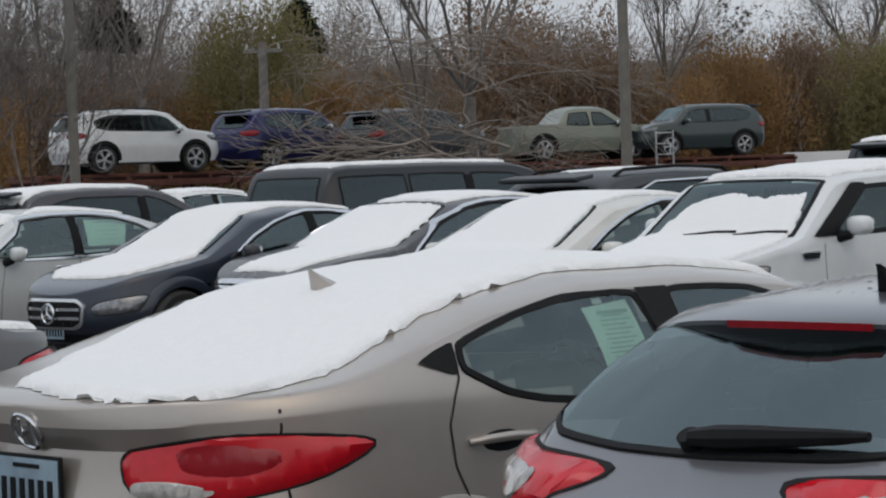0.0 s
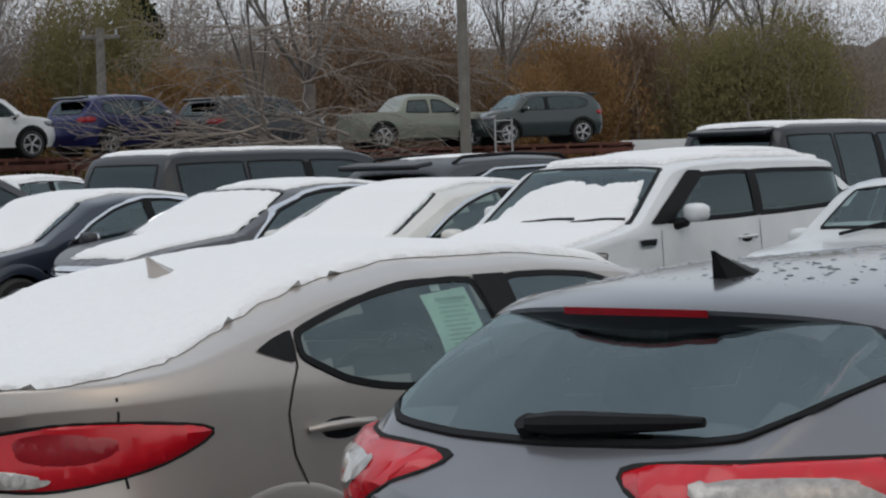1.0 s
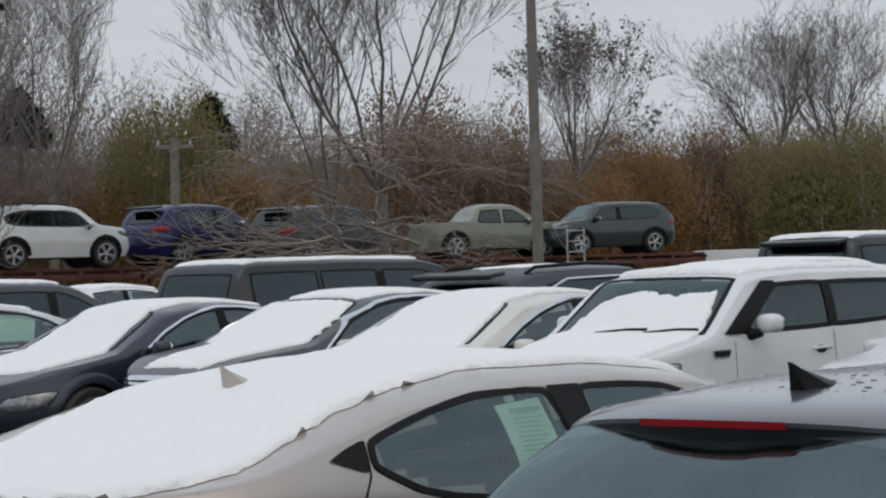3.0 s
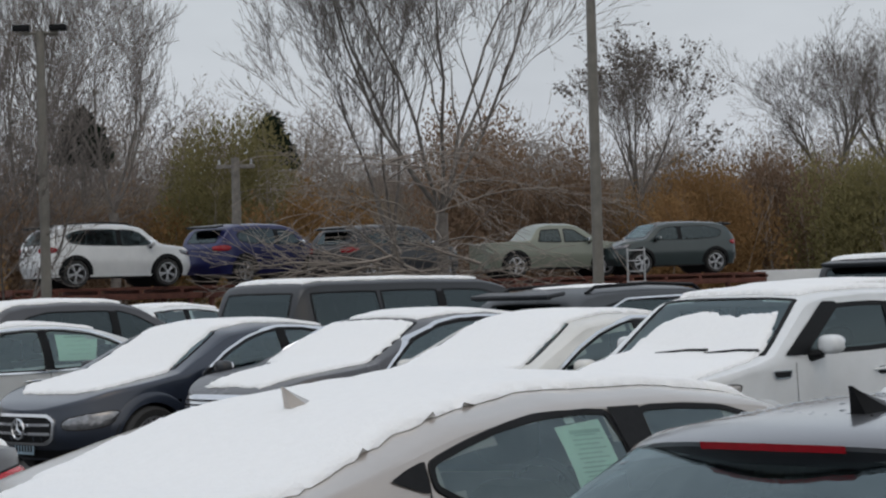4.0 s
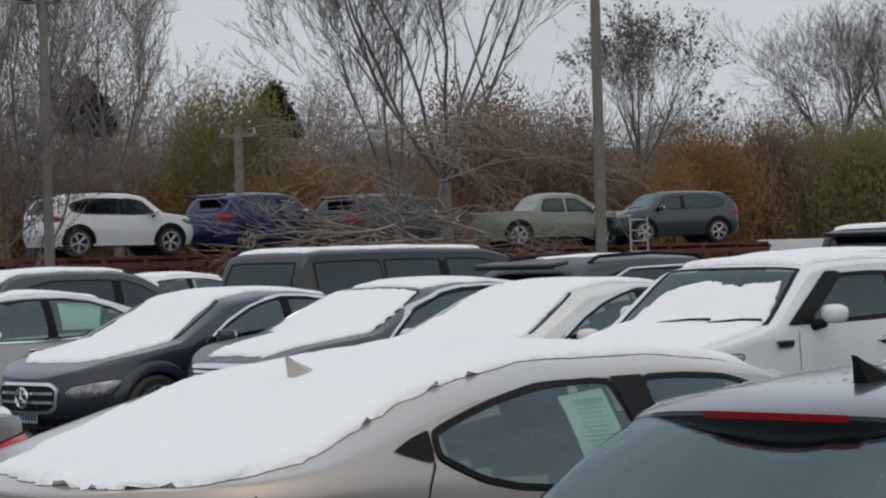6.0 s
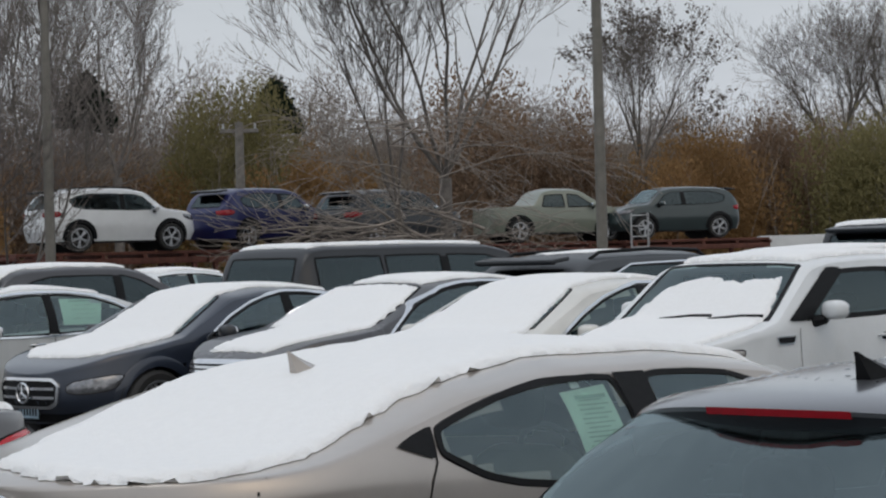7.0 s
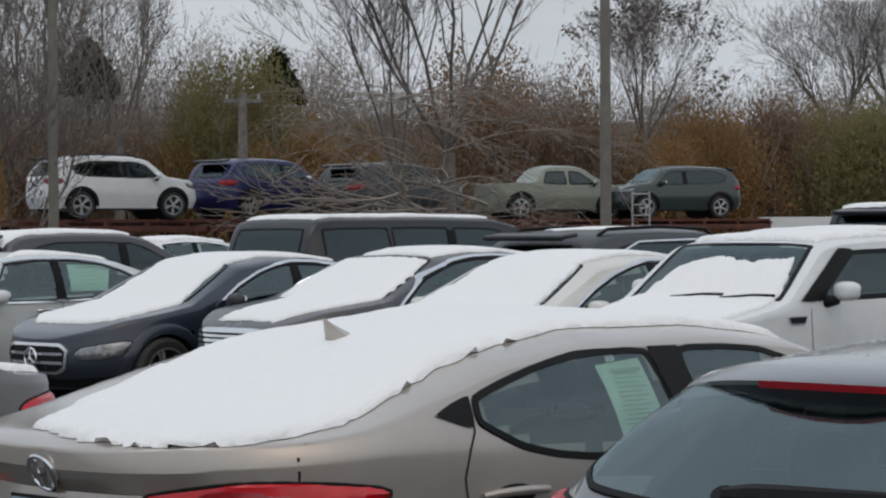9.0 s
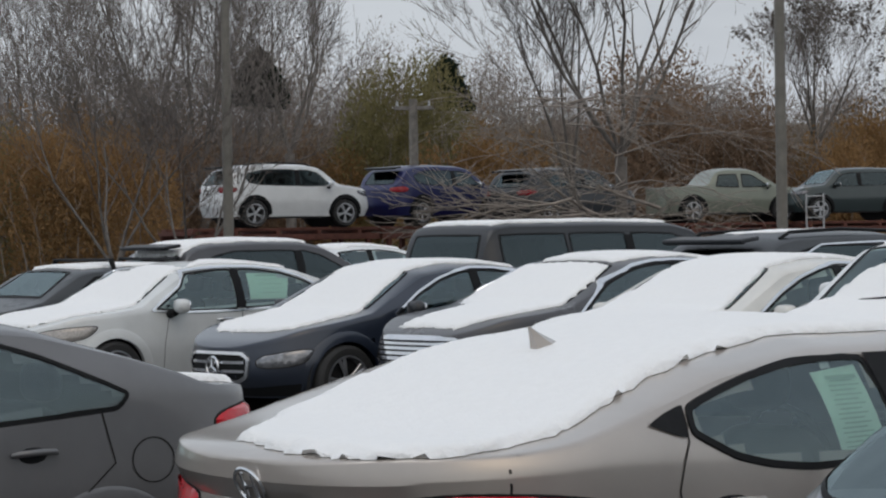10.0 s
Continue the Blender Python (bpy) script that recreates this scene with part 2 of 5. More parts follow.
def edge_dist(p, poly):
    a = np.array(poly)
    b = np.roll(a, -1, 0)
    d = b - a
    t = np.clip(((np.array(p) - a) * d).sum(1) / np.maximum((d * d).sum(1), 1e-12), 0, 1)
    return float(np.sqrt((((a + d * t[:, None]) - np.array(p)) ** 2).sum(1)).min())


def resample(poly, step):
    out = []
    for a, b in zip(poly, poly[1:] + poly[:1]):
        n = max(1, int(math.hypot(b[0] - a[0], b[1] - a[1]) / step))
        out += [(a[0] + (b[0] - a[0]) * i / n, a[1] + (b[1] - a[1]) * i / n) for i in range(n)]
    return out


def grown(poly, d):
    """The outline moved outwards by d."""
    n = len(poly)
    area = sum(a[0] * b[1] - b[0] * a[1] for a, b in zip(poly, poly[1:] + poly[:1]))
    s = 1 if area > 0 else -1
    out = []
    for i in range(n):
        a, b, c = poly[i - 1], poly[i], poly[(i + 1) % n]
        n1 = Vector((b[1] - a[1], a[0] - b[0])).normalized()
        n2 = Vector((c[1] - b[1], b[0] - c[0])).normalized()
        m = (n1 + n2)
        m = m / max(0.5, m.length_squared / 2) if m.length > 1e-6 else n1
        out.append((b[0] + s * d * m.x, b[1] + s * d * m.y))
    return out


from mathutils.bvhtree import BVHTree

SIDE_L, SIDE_R, REAR, FRONT, TOP = Vector((0, -1, 0)), Vector((0, 1, 0)), Vector((1, 0, 0)), Vector((-1, 0, 0)), Vector((0, 0, -1))


def basis(d):
    if abs(d.z) > 0.9:
        return Vector((1, 0, 0)), Vector((0, 1, 0))
    u = Vector((abs(d.y), -d.x * (1 if d.y >= 0 else -1), 0)).normalized() if abs(d.y) > 1e-3 else Vector((0, 1, 0))
    return u, Vector((0, 0, 1))


def drop_on(bvh, d, u2, offset):
    """The place on the body that is met from direction d at the flat coordinates u2, lifted off by offset."""
    u, v = basis(d)
    o = u * u2[0] + v * u2[1] - d * 12 + (Vector((2.3, 0, 0.8)) - ((Vector((2.3, 0, 0.8)).dot(u)) * u + (Vector((2.3, 0, 0.8)).dot(v)) * v))
    p, n, _, _ = bvh.ray_cast(o, d)
    if p is None:
        p, n, _, _ = bvh.find_nearest(o + d * 11.2)
    if n.dot(d) > 0:
        n = -n
    return p + n * offset, n


def fill(poly, step):
    """A flat fan of the outline, cut to a grid."""
    bm = bmesh.new()
    f = bm.faces.new([bm.verts.new((p[0], p[1], 0)) for p in poly])
    bmesh.ops.triangulate(bm, faces=[f])
    for ax in (0, 1):
        lo, hi = min(p[ax] for p in poly), max(p[ax] for p in poly)
        for i in range(1, int((hi - lo) / step) + 1):
            no = Vector((1, 0, 0)) if ax == 0 else Vector((0, 1, 0))
            bmesh.ops.bisect_plane(bm, geom=bm.verts[:] + bm.edges[:] + bm.faces[:], plane_co=no * (lo + i * step), plane_no=no, dist=1e-5)
    return bm


def flat(points, d):
    u, v = basis(d)
    return [(Vector(p).dot(u), Vector(p).dot(v)) for p in points]


def patch(bvh, poly, d, offset, step=0.07):
    bm = fill(poly, step)
    for vert in bm.verts:
        vert.co = drop_on(bvh, d, vert.co, offset)[0]
    return outward(bm, d)


def outward(bm, d):
    """Turns faces so that they look against the direction d."""
    bm.normal_update()
    bad = [f for f in bm.faces if f.normal.dot(d) > 0]
    bmesh.ops.reverse_faces(bm, faces=bad)
    return bm


def ring(bvh, poly, d, out, inn, offset):
    poly = resample(poly, 0.05)
    a, b = grown(poly, out), grown(poly, -inn)
    bm = bmesh.new()
    lo = [bm.verts.new(drop_on(bvh, d, p, 0.0)[0]) for p in a]
    va = [bm.verts.new(drop_on(bvh, d, (p[0] * .85 + q[0] * .15, p[1] * .85 + q[1] * .15), offset)[0]) for p, q in zip(a, b)]
    vb = [bm.verts.new(drop_on(bvh, d, p, offset)[0]) for p in b]
    n = len(va)
    for i in range(n):
        j = (i + 1) % n
        bm.faces.new((lo[i], lo[j], va[j], va[i]))
        bm.faces.new((va[i], va[j], vb[j], vb[i]))
    return outward(bm, d)


def strip(bvh, line, d, width, offset):
    """A thin band along an open line."""
    pts = []
    for a, b in zip(line, line[1:]):
        n = max(1, int(math.hypot(b[0] - a[0], b[1] - a[1]) / 0.05))
        pts += [(a[0] + (b[0] - a[0]) * i / n, a[1] + (b[1] - a[1]) * i / n) for i in range(n)]
    pts.append(line[-1])
    bm = bmesh.new()
    prev = None
    for i, p in enumerate(pts):
        a, b = pts[max(0, i - 1)], pts[min(len(pts) - 1, i + 1)]
        t = Vector((b[0] - a[0], b[1] - a[1])).normalized()
        k = Vector((-t.y, t.x)) * width / 2
        cur = [bm.verts.new(drop_on(bvh, d, (p[0] + s * k.x, p[1] + s * k.y), offset)[0]) for s in (-1, 1)]
        if prev:
            bm.faces.new((prev[0], cur[0], cur[1], prev[1]))
        prev = cur
    return outward(bm, d)

# ---- cars ----


def body_mesh(L, W, top, belt, er=0.7, ef=1.1, nr=3.4, nf=2.8, tumble=0.38, sr=(), sf=(), step=0.05, zbot=0.2, rail=0.78, arc=2.4, waist=0.965):
    """A car's skin from its rear bumper (x = 0) to its nose (x = L): belt outline, sides and ends below it, glasshouse and roof above."""
    zt, zb = smooth_curve(top, 0.12), smooth_curve(belt, 0.15)
    fr = smooth_curve(sr, 0.05) if sr else (lambda z: 0.0)
    ff = smooth_curve(sf, 0.05) if sf else (lambda z: 0.0)
    st = [(er * (1 - math.cos(a) ** (2 / nr)), math.sin(a) ** (2 / nr)) for a in [math.pi / 2 * (i / 16) for i in range(16)]]
    n = int((L - er - ef) / step)
    st += [(er + (L - er - ef) * i / n, 1.0) for i in range(n)]
    st += [(L - ef * (1 - math.cos(a) ** (2 / nf)), math.sin(a) ** (2 / nf)) for a in [math.pi / 2 * (1 - i / 16) for i in range(17)]]
    R, C = 12, 18
    bm = bmesh.new()
    cols = []
    for xo, yn in st:
        z1 = zb(xo)
        zc = max(zt(xo), z1 + 0.004)
        half = []
        for r in range(R + 1):
            h = r / R
            z = zbot + (z1 - zbot) * h
            w = 0.93 + 0.07 * math.sin(min(1, h * 1.5) * math.pi / 2) - (1 - waist) * max(0, h - 0.55) / 0.45
            x = xo + fr(z) * max(0, 1 - xo / 1.0) ** 1.5 + ff(z) * max(0, 1 - (L - xo) / 1.0) ** 1.5
            half.append((x, W / 2 * w * yn, z))
        yb = W / 2 * waist * yn
        hgt = zc - z1
        tm = tumble(xo) if callable(tumble) else tumble
        yr = max(yb * 0.5, yb - tm * hgt * rail) if hgt > 0.02 else yb
        zr = z1 + hgt * rail
        xb = half[-1][0]
        side = 7
        for c in range(1, side + 1):
            k = c / side
            bow = 0.018 * math.sin(k * math.pi) * min(1, hgt / 0.3)
            half.append((xb, (yb + (yr - yb) * k + bow) if yn > 0 else 0, z1 + (zr - z1) * k))
        for c in range(1, C - side + 1):
            a = math.pi / 2 * c / (C - side)
            half.append((xb, yr * math.cos(a) ** (2 / arc), zr + (zc - zr) * math.sin(a) ** (2 / arc)))
        cols.append(half)
    for s in (1, -1):
        g = [[bm.verts.new((x, s * y, z)) for x, y, z in c] for c in cols]
        for a, b in zip(g, g[1:]):
            for k in range(len(a) - 1):
                q = (a[k], b[k], b[k + 1], a[k + 1])
                bm.faces.new(q if s < 0 else q[::-1])
        # floor pan edge to the middle line
        m = [bm.verts.new((c[0].co.x, 0, zbot - 0.01)) for c in g]
        for i in range(len(g) - 1):
            q = (g[i][0], m[i], m[i + 1], g[i + 1][0])
            bm.faces.new(q if s < 0 else q[::-1])
    bmesh.ops.remove_doubles(bm, verts=bm.verts[:], dist=0.0008)
    bmesh.ops.recalc_face_normals(bm, faces=bm.faces[:])
    return bm


WHEELS = {}


def wheel_meshes(r, spokes):
    if (r, spokes) in WHEELS:
        return WHEELS[(r, spokes)]
    out = []
    bm = bmesh.new()
    ri, w = r * 0.70, 0.11
    lathe(bm, [(ri, -w + .01), (ri + .01, -w), (r * .9, -w - .008), (r - .012, -w + .01), (r, -w + .035), (r, w - .035), (r - .012, w - .01), (r * .9, w + .008), (ri + .01, w), (ri, w - .01)], 40)
    out.append(("tyre", bm, M_TYRE))
    bm = bmesh.new()
    lathe(bm, [(ri + .006, -w - .002), (ri - .012, -w - .004), (ri - .02, -w + .02), (ri - .022, 0.08)], 40)
    for k in range(spokes):
        rot = Matrix.Rotation(math.tau * k / spokes, 4, "Y")
        for sp in ((-0.11, 0.11) if spokes == 5 else (0,)):
            box(bm, rot @ Matrix.Rotation(sp, 4, "Y") @ Vector((ri * 0.52, -w + 0.022, 0)), (ri * 0.94, 0.03, 0.034 if spokes == 5 else 0.05), 0.008, rot @ Matrix.Rotation(sp * 1.5, 4, "Y"), 1)
    lathe(bm, [(0.001, -w + .0), (.045, -w + .004), (.06, -w + .03)], 20)
    out.append(("rim", bm, M_RIM))
    bm = bmesh.new()
    lathe(bm, [(0.001, -0.03), (ri - .02, -0.03), (ri - .02, 0.09)], 24)
    out.append(("brake_disc", bm, M_RIMDARK))
    res = []
    for name, bm, m in out:
        me = bpy.data.meshes.new(name)
        bm.normal_update()
        bm.to_mesh(me)
        bm.free()
        me.materials.append(m)
        me.polygons.foreach_set("use_smooth", [True] * len(me.polygons))
        me.set_sharp_from_angle(angle=radians(35))
        res.append((name, me))
    WHEELS[(r, spokes)] = res
    return res


def add_wheels(car, xs, track, r, spokes=5):
    for x in xs:
        for s in (1, -1):
            w = new("wheel", wheel_meshes(r, spokes)[0][1])
            w.parent = car
            w.matrix_local = pose(x, s * track, r, 0, 27 * x, 180 if s > 0 else 0)
            tagged(w, "black tyre on an alloy wheel")
            for nm, me in wheel_meshes(r, spokes)[1:]:
                o = new(nm, me)
                o.parent = w


def seat_bm(bm, x, y, w, z0=0.35, h=0.62):
    blob(bm, (x, y, z0 + 0.1), (0.5, w, 0.2), 4)
    blob(bm, (x - 0.27, y, z0 + 0.12 + h / 2), (0.16, w * 0.96, h), 3.6, Matrix.Rotation(-0.2, 4, "Y"))
    blob(bm, (x - 0.37, y, z0 + 0.19 + h + 0.07), (0.11, w * 0.52, 0.19), 3.2, Matrix.Rotation(-0.15, 4, "Y"))


def interior(car, xf, xr, W, material, z0=0.33):
    """Front seats, rear bench, dashboard and steering wheel."""
    for y in (0.36, -0.36):
        bm = bmesh.new()
        seat_bm(bm, xf, y, 0.5, z0)
        part("seat", bm, material, car)
    bm = bmesh.new()
    blob(bm, (xr, 0, z0 + .1), (0.5, W * .72, .22), 4)
    blob(bm, (xr - .26, 0, z0 + .42), (.17, W * .72, .58), 4, Matrix.Rotation(-.3, 4, "Y"))
    for y in (.38, -.38):
        blob(bm, (xr - .36, y, z0 + .78), (.1, .25, .17), 3.2)
    part("rear_bench", bm, material, car)
    bm = bmesh.new()
    blob(bm, (xf + 1.05, 0, z0 + .48), (.5, W * .78, .30), 4)
    part("dashboard", bm, M_SEAT, car)
    bm = bmesh.new()
    pts = [Matrix.Translation((xf + .62, .36, z0 + .55)) @ Matrix.Rotation(-.45, 4, "Y") @ Vector((0, .18 * math.cos(a), .18 * math.sin(a))) for a in [math.tau * k / 24 for k in range(25)]]
    tube(bm, pts, 0.015, 6)
    tube(bm, [pts[0], pts[12]], .015, 6)
    tube(bm, [pts[18], (xf + .85, .36, z0 + .45)], .02, 6)
    part("steering_wheel", bm, M_SEAT, car)


def cut(bm, poly, d, margin=0.0, by_centre=False):
    """Takes out the skin behind a pane or a wheel arch."""
    u, v = basis(d)
    pl = grown(poly, -margin) if margin else poly
    gone = [f for f in bm.faces if f.normal.dot(d) < -0.15 and all(inside((w.co.dot(u), w.co.dot(v)), pl) for w in f.verts)]
    if by_centre:
        gone = []
        for f in bm.faces:
            c = f.calc_center_median()
            if f.normal.dot(d) < -.15 and inside((c.dot(u), c.dot(v)), pl):
                gone.append(f)
    bmesh.ops.delete(bm, geom=gone, context="FACES")


def make_car(name, m, label, category, L, W, skin, color, wheels, wr, side=(), tops=(), rears=(), fronts=(), snow=(), mirror=None, interior_at=None,
             pane=None, trim=None, spokes=5, frame_w=0.03, gaps=(), group="parked cars", seat=None, archmat=None, closed=False):
    car = thing(name, m, label, category, group)
    pane, trim = pane or M_GLASS, trim or M_PLASTIC
    bm = body_mesh(L, W, **skin)
    bm.normal_update()
    bvh = BVHTree.FromBMesh(bm)
    panes = []
    for poly in side:
        poly = soften(list(poly))
        panes += [(poly, SIDE_L, pane), (poly, SIDE_R, pane)]
    for poly in tops:
        panes.append((soften(list(poly)), TOP, M_GLASS))
    for poly in rears:
        panes.append((soften(list(poly)), REAR, pane))
    for poly in fronts:
        panes.append((soften(list(poly)), FRONT, M_GLASS))
    archr = wr + 0.075
    for x in wheels:
        circ = [(x + archr * math.cos(a), wr + archr * math.sin(a)) for a in [math.tau * k / 28 for k in range(28)]]
        for d in (SIDE_L, SIDE_R):
            cut(bm, circ, d, by_centre=True)
    if not closed:
        for poly, d, _ in panes:
            cut(bm, poly, d, 0.004)
    part("body", bm, color, car, angle=32)
    for poly, d, gm in panes:
        p = part("window", patch(bvh, poly, d, 0.003), gm if not closed else M_TINT, car)
        p.visible_shadow = False
        part("window_frame", ring(bvh, poly, d, min(.010, frame_w * .5), frame_w, 0.007), trim, p)
    # wheel arches: lip and dark liner
    for x in wheels:
        for s, d in ((1, SIDE_L), (-1, SIDE_R)):
            bm = bmesh.new()
            a0, a1 = -0.35, math.pi + 0.35
            seq = [a0 + (a1 - a0) * k / 26 for k in range(27)]
            rows = []
            for a in seq:
                ro, rm, ri = archr + .055, archr + .035, archr - .045
                P = lambda rr, off: drop_on(bvh, d, (x + rr * math.cos(a), max(.17, wr + rr * math.sin(a))), off)[0]
                e = P(ri, 0.006)
                rows.append([bm.verts.new(q) for q in (P(ro, 0.001), P(rm, 0.007), e, e + Vector((0, -s * .05, 0)))])
            for q, w in zip(rows, rows[1:]):
                for k in range(3):
                    bm.faces.new((q[k], q[k + 1], w[k + 1], w[k]))
            part("wheel_arch", bm, archmat or color, car)
            bm = bmesh.new()
            for f in range(len(seq) - 1):
                q = [bm.verts.new((x + archr * math.cos(a), s * y, max(.16, wr + archr * math.sin(a)))) for a in seq[f:f + 2] for y in (W / 2 - .07, W / 2 - .4)]
                bm.faces.new((q[0], q[1], q[3], q[2]))
            vs = [bm.verts.new((x + archr * math.cos(a), s * (W / 2 - .4), wr + archr * math.sin(a))) for a in [math.tau * k / 20 for k in range(20)]]
            bm.faces.new(vs)
            part("wheel_liner", bm, M_RIMDARK, car, smooth=False)
    add_wheels(car, wheels, W / 2 - 0.125, wr, spokes)
    for line, d in gaps:
        part("panel_gap", strip(bvh, line, d, 0.007, 0.0025), M_GAP, car)
    if mirror:
        mx, mz, mm = mirror
        for s in (1, -1):
            p, _ = drop_on(bvh, SIDE_L if s > 0 else SIDE_R, (mx - .02, mz - .05), 0)
            bm = bmesh.new()
            blob(bm, (mx - .03, p.y + s * .16, mz + .02), (.15, .23, .15), 3, Matrix.Rotation(s * -.25, 4, "Z"))
            mo = part("wing_mirror", bm, mm, car)
            bm = bmesh.new()
            tube(bm, [(mx + .02, p.y - s * .02, mz - .07), (mx, p.y + s * .1, mz - .05)], [.05, .035], 8)
            part("mirror_foot", bm, M_PLASTIC, mo)
            bm = bmesh.new()
            blob(bm, (mx - .095, p.y + s * .165, mz + .02), (.04, .19, .115), 4, Matrix.Rotation(s * -.25, 4, "Z"))
            part("mirror_glass", bm, M_CHROME, mo)
    if interior_at:
        interior(car, *interior_at, W, seat or M_SEAT)
        bm = bmesh.new()
        box(bm, (L * .45, 0, .27), (L * .62, W * .84, .05), .01)
        part("cabin_floor", bm, M_SEAT, car)
    for k, (poly, th) in enumerate(snow):
        lay_snow(bvh, m, poly, th, k + int(L * 100), label)
    return car, bvh


def lay_snow(bvh, m, poly, th, seed, label, rough=0.04):
    """A lying sheet of snow with a crumbled, rounded rim."""
    poly = [(x + rough * noise.noise((x * 3 + seed, y * 3, 1)) + rough * .7 * noise.noise((x * 11 + seed, y * 11, 5)) + rough * .45 * noise.noise((x * 37 + seed, y * 37, 5)),
             y + rough * noise.noise((x * 3 + seed, y * 3, 7)) + rough * .7 * noise.noise((x * 11 + seed, y * 11, 3)) + rough * .45 * noise.noise((x * 37 + seed, y * 37, 3))) for x, y in resample(poly, 0.02)]
    fit = []
    for x, y in poly:
        for _ in range(24):
            p, nn, _, _ = bvh.ray_cast(Vector((x, y, 9)), TOP)
            if p is not None and abs(nn.z) > .62 and p.z > .7:
                break
            x, y = x + (2.2 - x) * .012, y * .95
        fit.append((x, y))
    poly = fit
    bm = fill(poly, 0.055)
    for v in bm.verts:
        d = edge_dist((v.co.x, v.co.y), poly)
        k = min(1, d / 0.035)
        lift = th * math.sqrt(max(0, 1 - (1 - k) ** 2)) * (1 + .25 * noise.noise((v.co.x * 2.1 + seed, v.co.y * 2.1, 0))) + .004 * noise.noise((v.co.x * 14, v.co.y * 14, seed)) * k
        p, n = drop_on(bvh, TOP, v.co, 0.002)
        v.co = p + (n + Vector((0, 0, 1))).normalized() * max(0.0, lift)
    outward(bm, TOP)
    me = bpy.data.meshes.new("snow_cover")
    bm.to_mesh(me)
    bm.free()
    me.materials.append(M_SNOW)
    me.polygons.foreach_set("use_smooth", [True] * len(me.polygons))
    ob = new("snow_cover", me)
    ob.matrix_world = m
    return tagged(ob, "thin fresh white snow lying on the " + category_of(label), "snow", kind="stuff")


def category_of(label):
    return label.split(" with ")[0]


# -- taupe sedan with a snowed-up rear window --
T_ELANTRA = pose(0, 0, 0)
EL_TOP = [(0, 1.06), (.1, 1.09), (.42, 1.10), (.62, 1.125), (1.25, 1.315), (1.75, 1.375), (2.3, 1.378), (2.75, 1.33), (3.55, 1.0), (4.1, .91), (4.4, .80), (4.53, .70)]
EL_BELT = [(0, 1.0), (.3, 1.02), (.7, 1.035), (1.3, 1.0), (2.2, .95), (3.3, .92), (4.0, .86), (4.53, .68)]
EL_SIDE1 = [(1.035, 1.11), (1.05, 1.185), (1.2, 1.226), (1.36, 1.262), (1.57, 1.293), (1.91, 1.298), (1.98, .98), (1.53, .98), (1.35, 1.0), (1.2, 1.033)]
EL_SIDE2 = [(2.05, 1.296), (2.3, 1.29), (2.5, 1.275), (2.85, 1.17), (3.2, 1.03), (3.42, .94), (2.6, .94), (2.08, .975)]
EL_QTR = [(.875, 1.142), (.95, 1.17), (1.03, 1.192), (1.012, 1.097)]
elantra, EB = make_car(
    "sedan", T_ELANTRA, "taupe metallic sedan with a snowed-up rear window", "car", 4.53, 1.775,
    dict(top=EL_TOP, belt=EL_BELT, er=1.0, ef=1.2, nr=2.45, tumble=.40, step=.04,
         sr=[(.2, .12), (.45, .0), (.62, -.02), (.75, .10), (.95, .14), (1.03, .05), (1.1, .03)], sf=[(.2, -.15), (.4, 0), (.7, -.05), (.9, -.1)]),
    M_TAUPE, (.93, 3.63), .318, side=[EL_SIDE1, EL_SIDE2], tops=[[(2.85, -.5), (2.85, .5), (3.5, .6), (3.5, -.6)]],
    snow=[([(.15, -.50), (.35, -.64), (.65, -.68), (1.1, -.60), (1.6, -.54), (2.3, -.53), (3.2, -.60), (4.2, -.55), (4.2, .55), (3.2, .6), (2.3, .5), (1.5, .5), (.95, .58), (.6, .55), (.38, .42), (.24, .2), (.16, -.1)], .026)],
    mirror=(3.42, .975, M_TAUPE), interior_at=(2.2, 1.45), seat=M_SEATL, frame_w=.015,
    gaps=[([(2.01, .99), (2.03, .6), (2.05, .3)], SIDE_R), ([(1.035, 1.19), (1.015, 1.09), (.985, 1.04), (.955, .96), (.965, .84), (1.03, .7), (1.14, .58), (1.3, .48), (1.33, .3)], SIDE_R),
          ([(.42, 1.2), (.43, .9), (.44, .8)], SIDE_R)])
part("quarter_panel_trim", patch(EB, soften(EL_QTR, .08), SIDE_R, .006), M_PLASTIC, elantra)
part("quarter_panel_trim", patch(EB, soften(EL_QTR, .08), SIDE_L, .006), M_PLASTIC, elantra)
for d in (SIDE_R, SIDE_L):
    part("pillar_trim", patch(EB, [(1.905, 1.30), (2.06, 1.298), (2.09, .975), (1.975, .98)], d, .010), M_PLASTIC, elantra)


def door_handle(car, bvh, x, z, sides, material, length=.24):
    for s in sides:
        p, n = drop_on(bvh, SIDE_L if s > 0 else SIDE_R, (x, z), 0)
        bm = bmesh.new()
        blob(bm, (x, p.y - s * .002, z - .016), (length * .72, .012, .085), 2.2)
        cup = part("handle_cup", bm, M_PLASTIC, car)
        bm = bmesh.new()
        tube(bm, [(x - length / 2, p.y + s * .006, z), (x - length * .38, p.y + s * .035, z + .008), (x, p.y + s * .043, z + .010), (x + length * .38, p.y + s * .035, z + .006), (x + length / 2, p.y + s * .006, z)],
             [.010, .013, .014, .013, .009], 10)
        part("door_handle", bm, material, car)


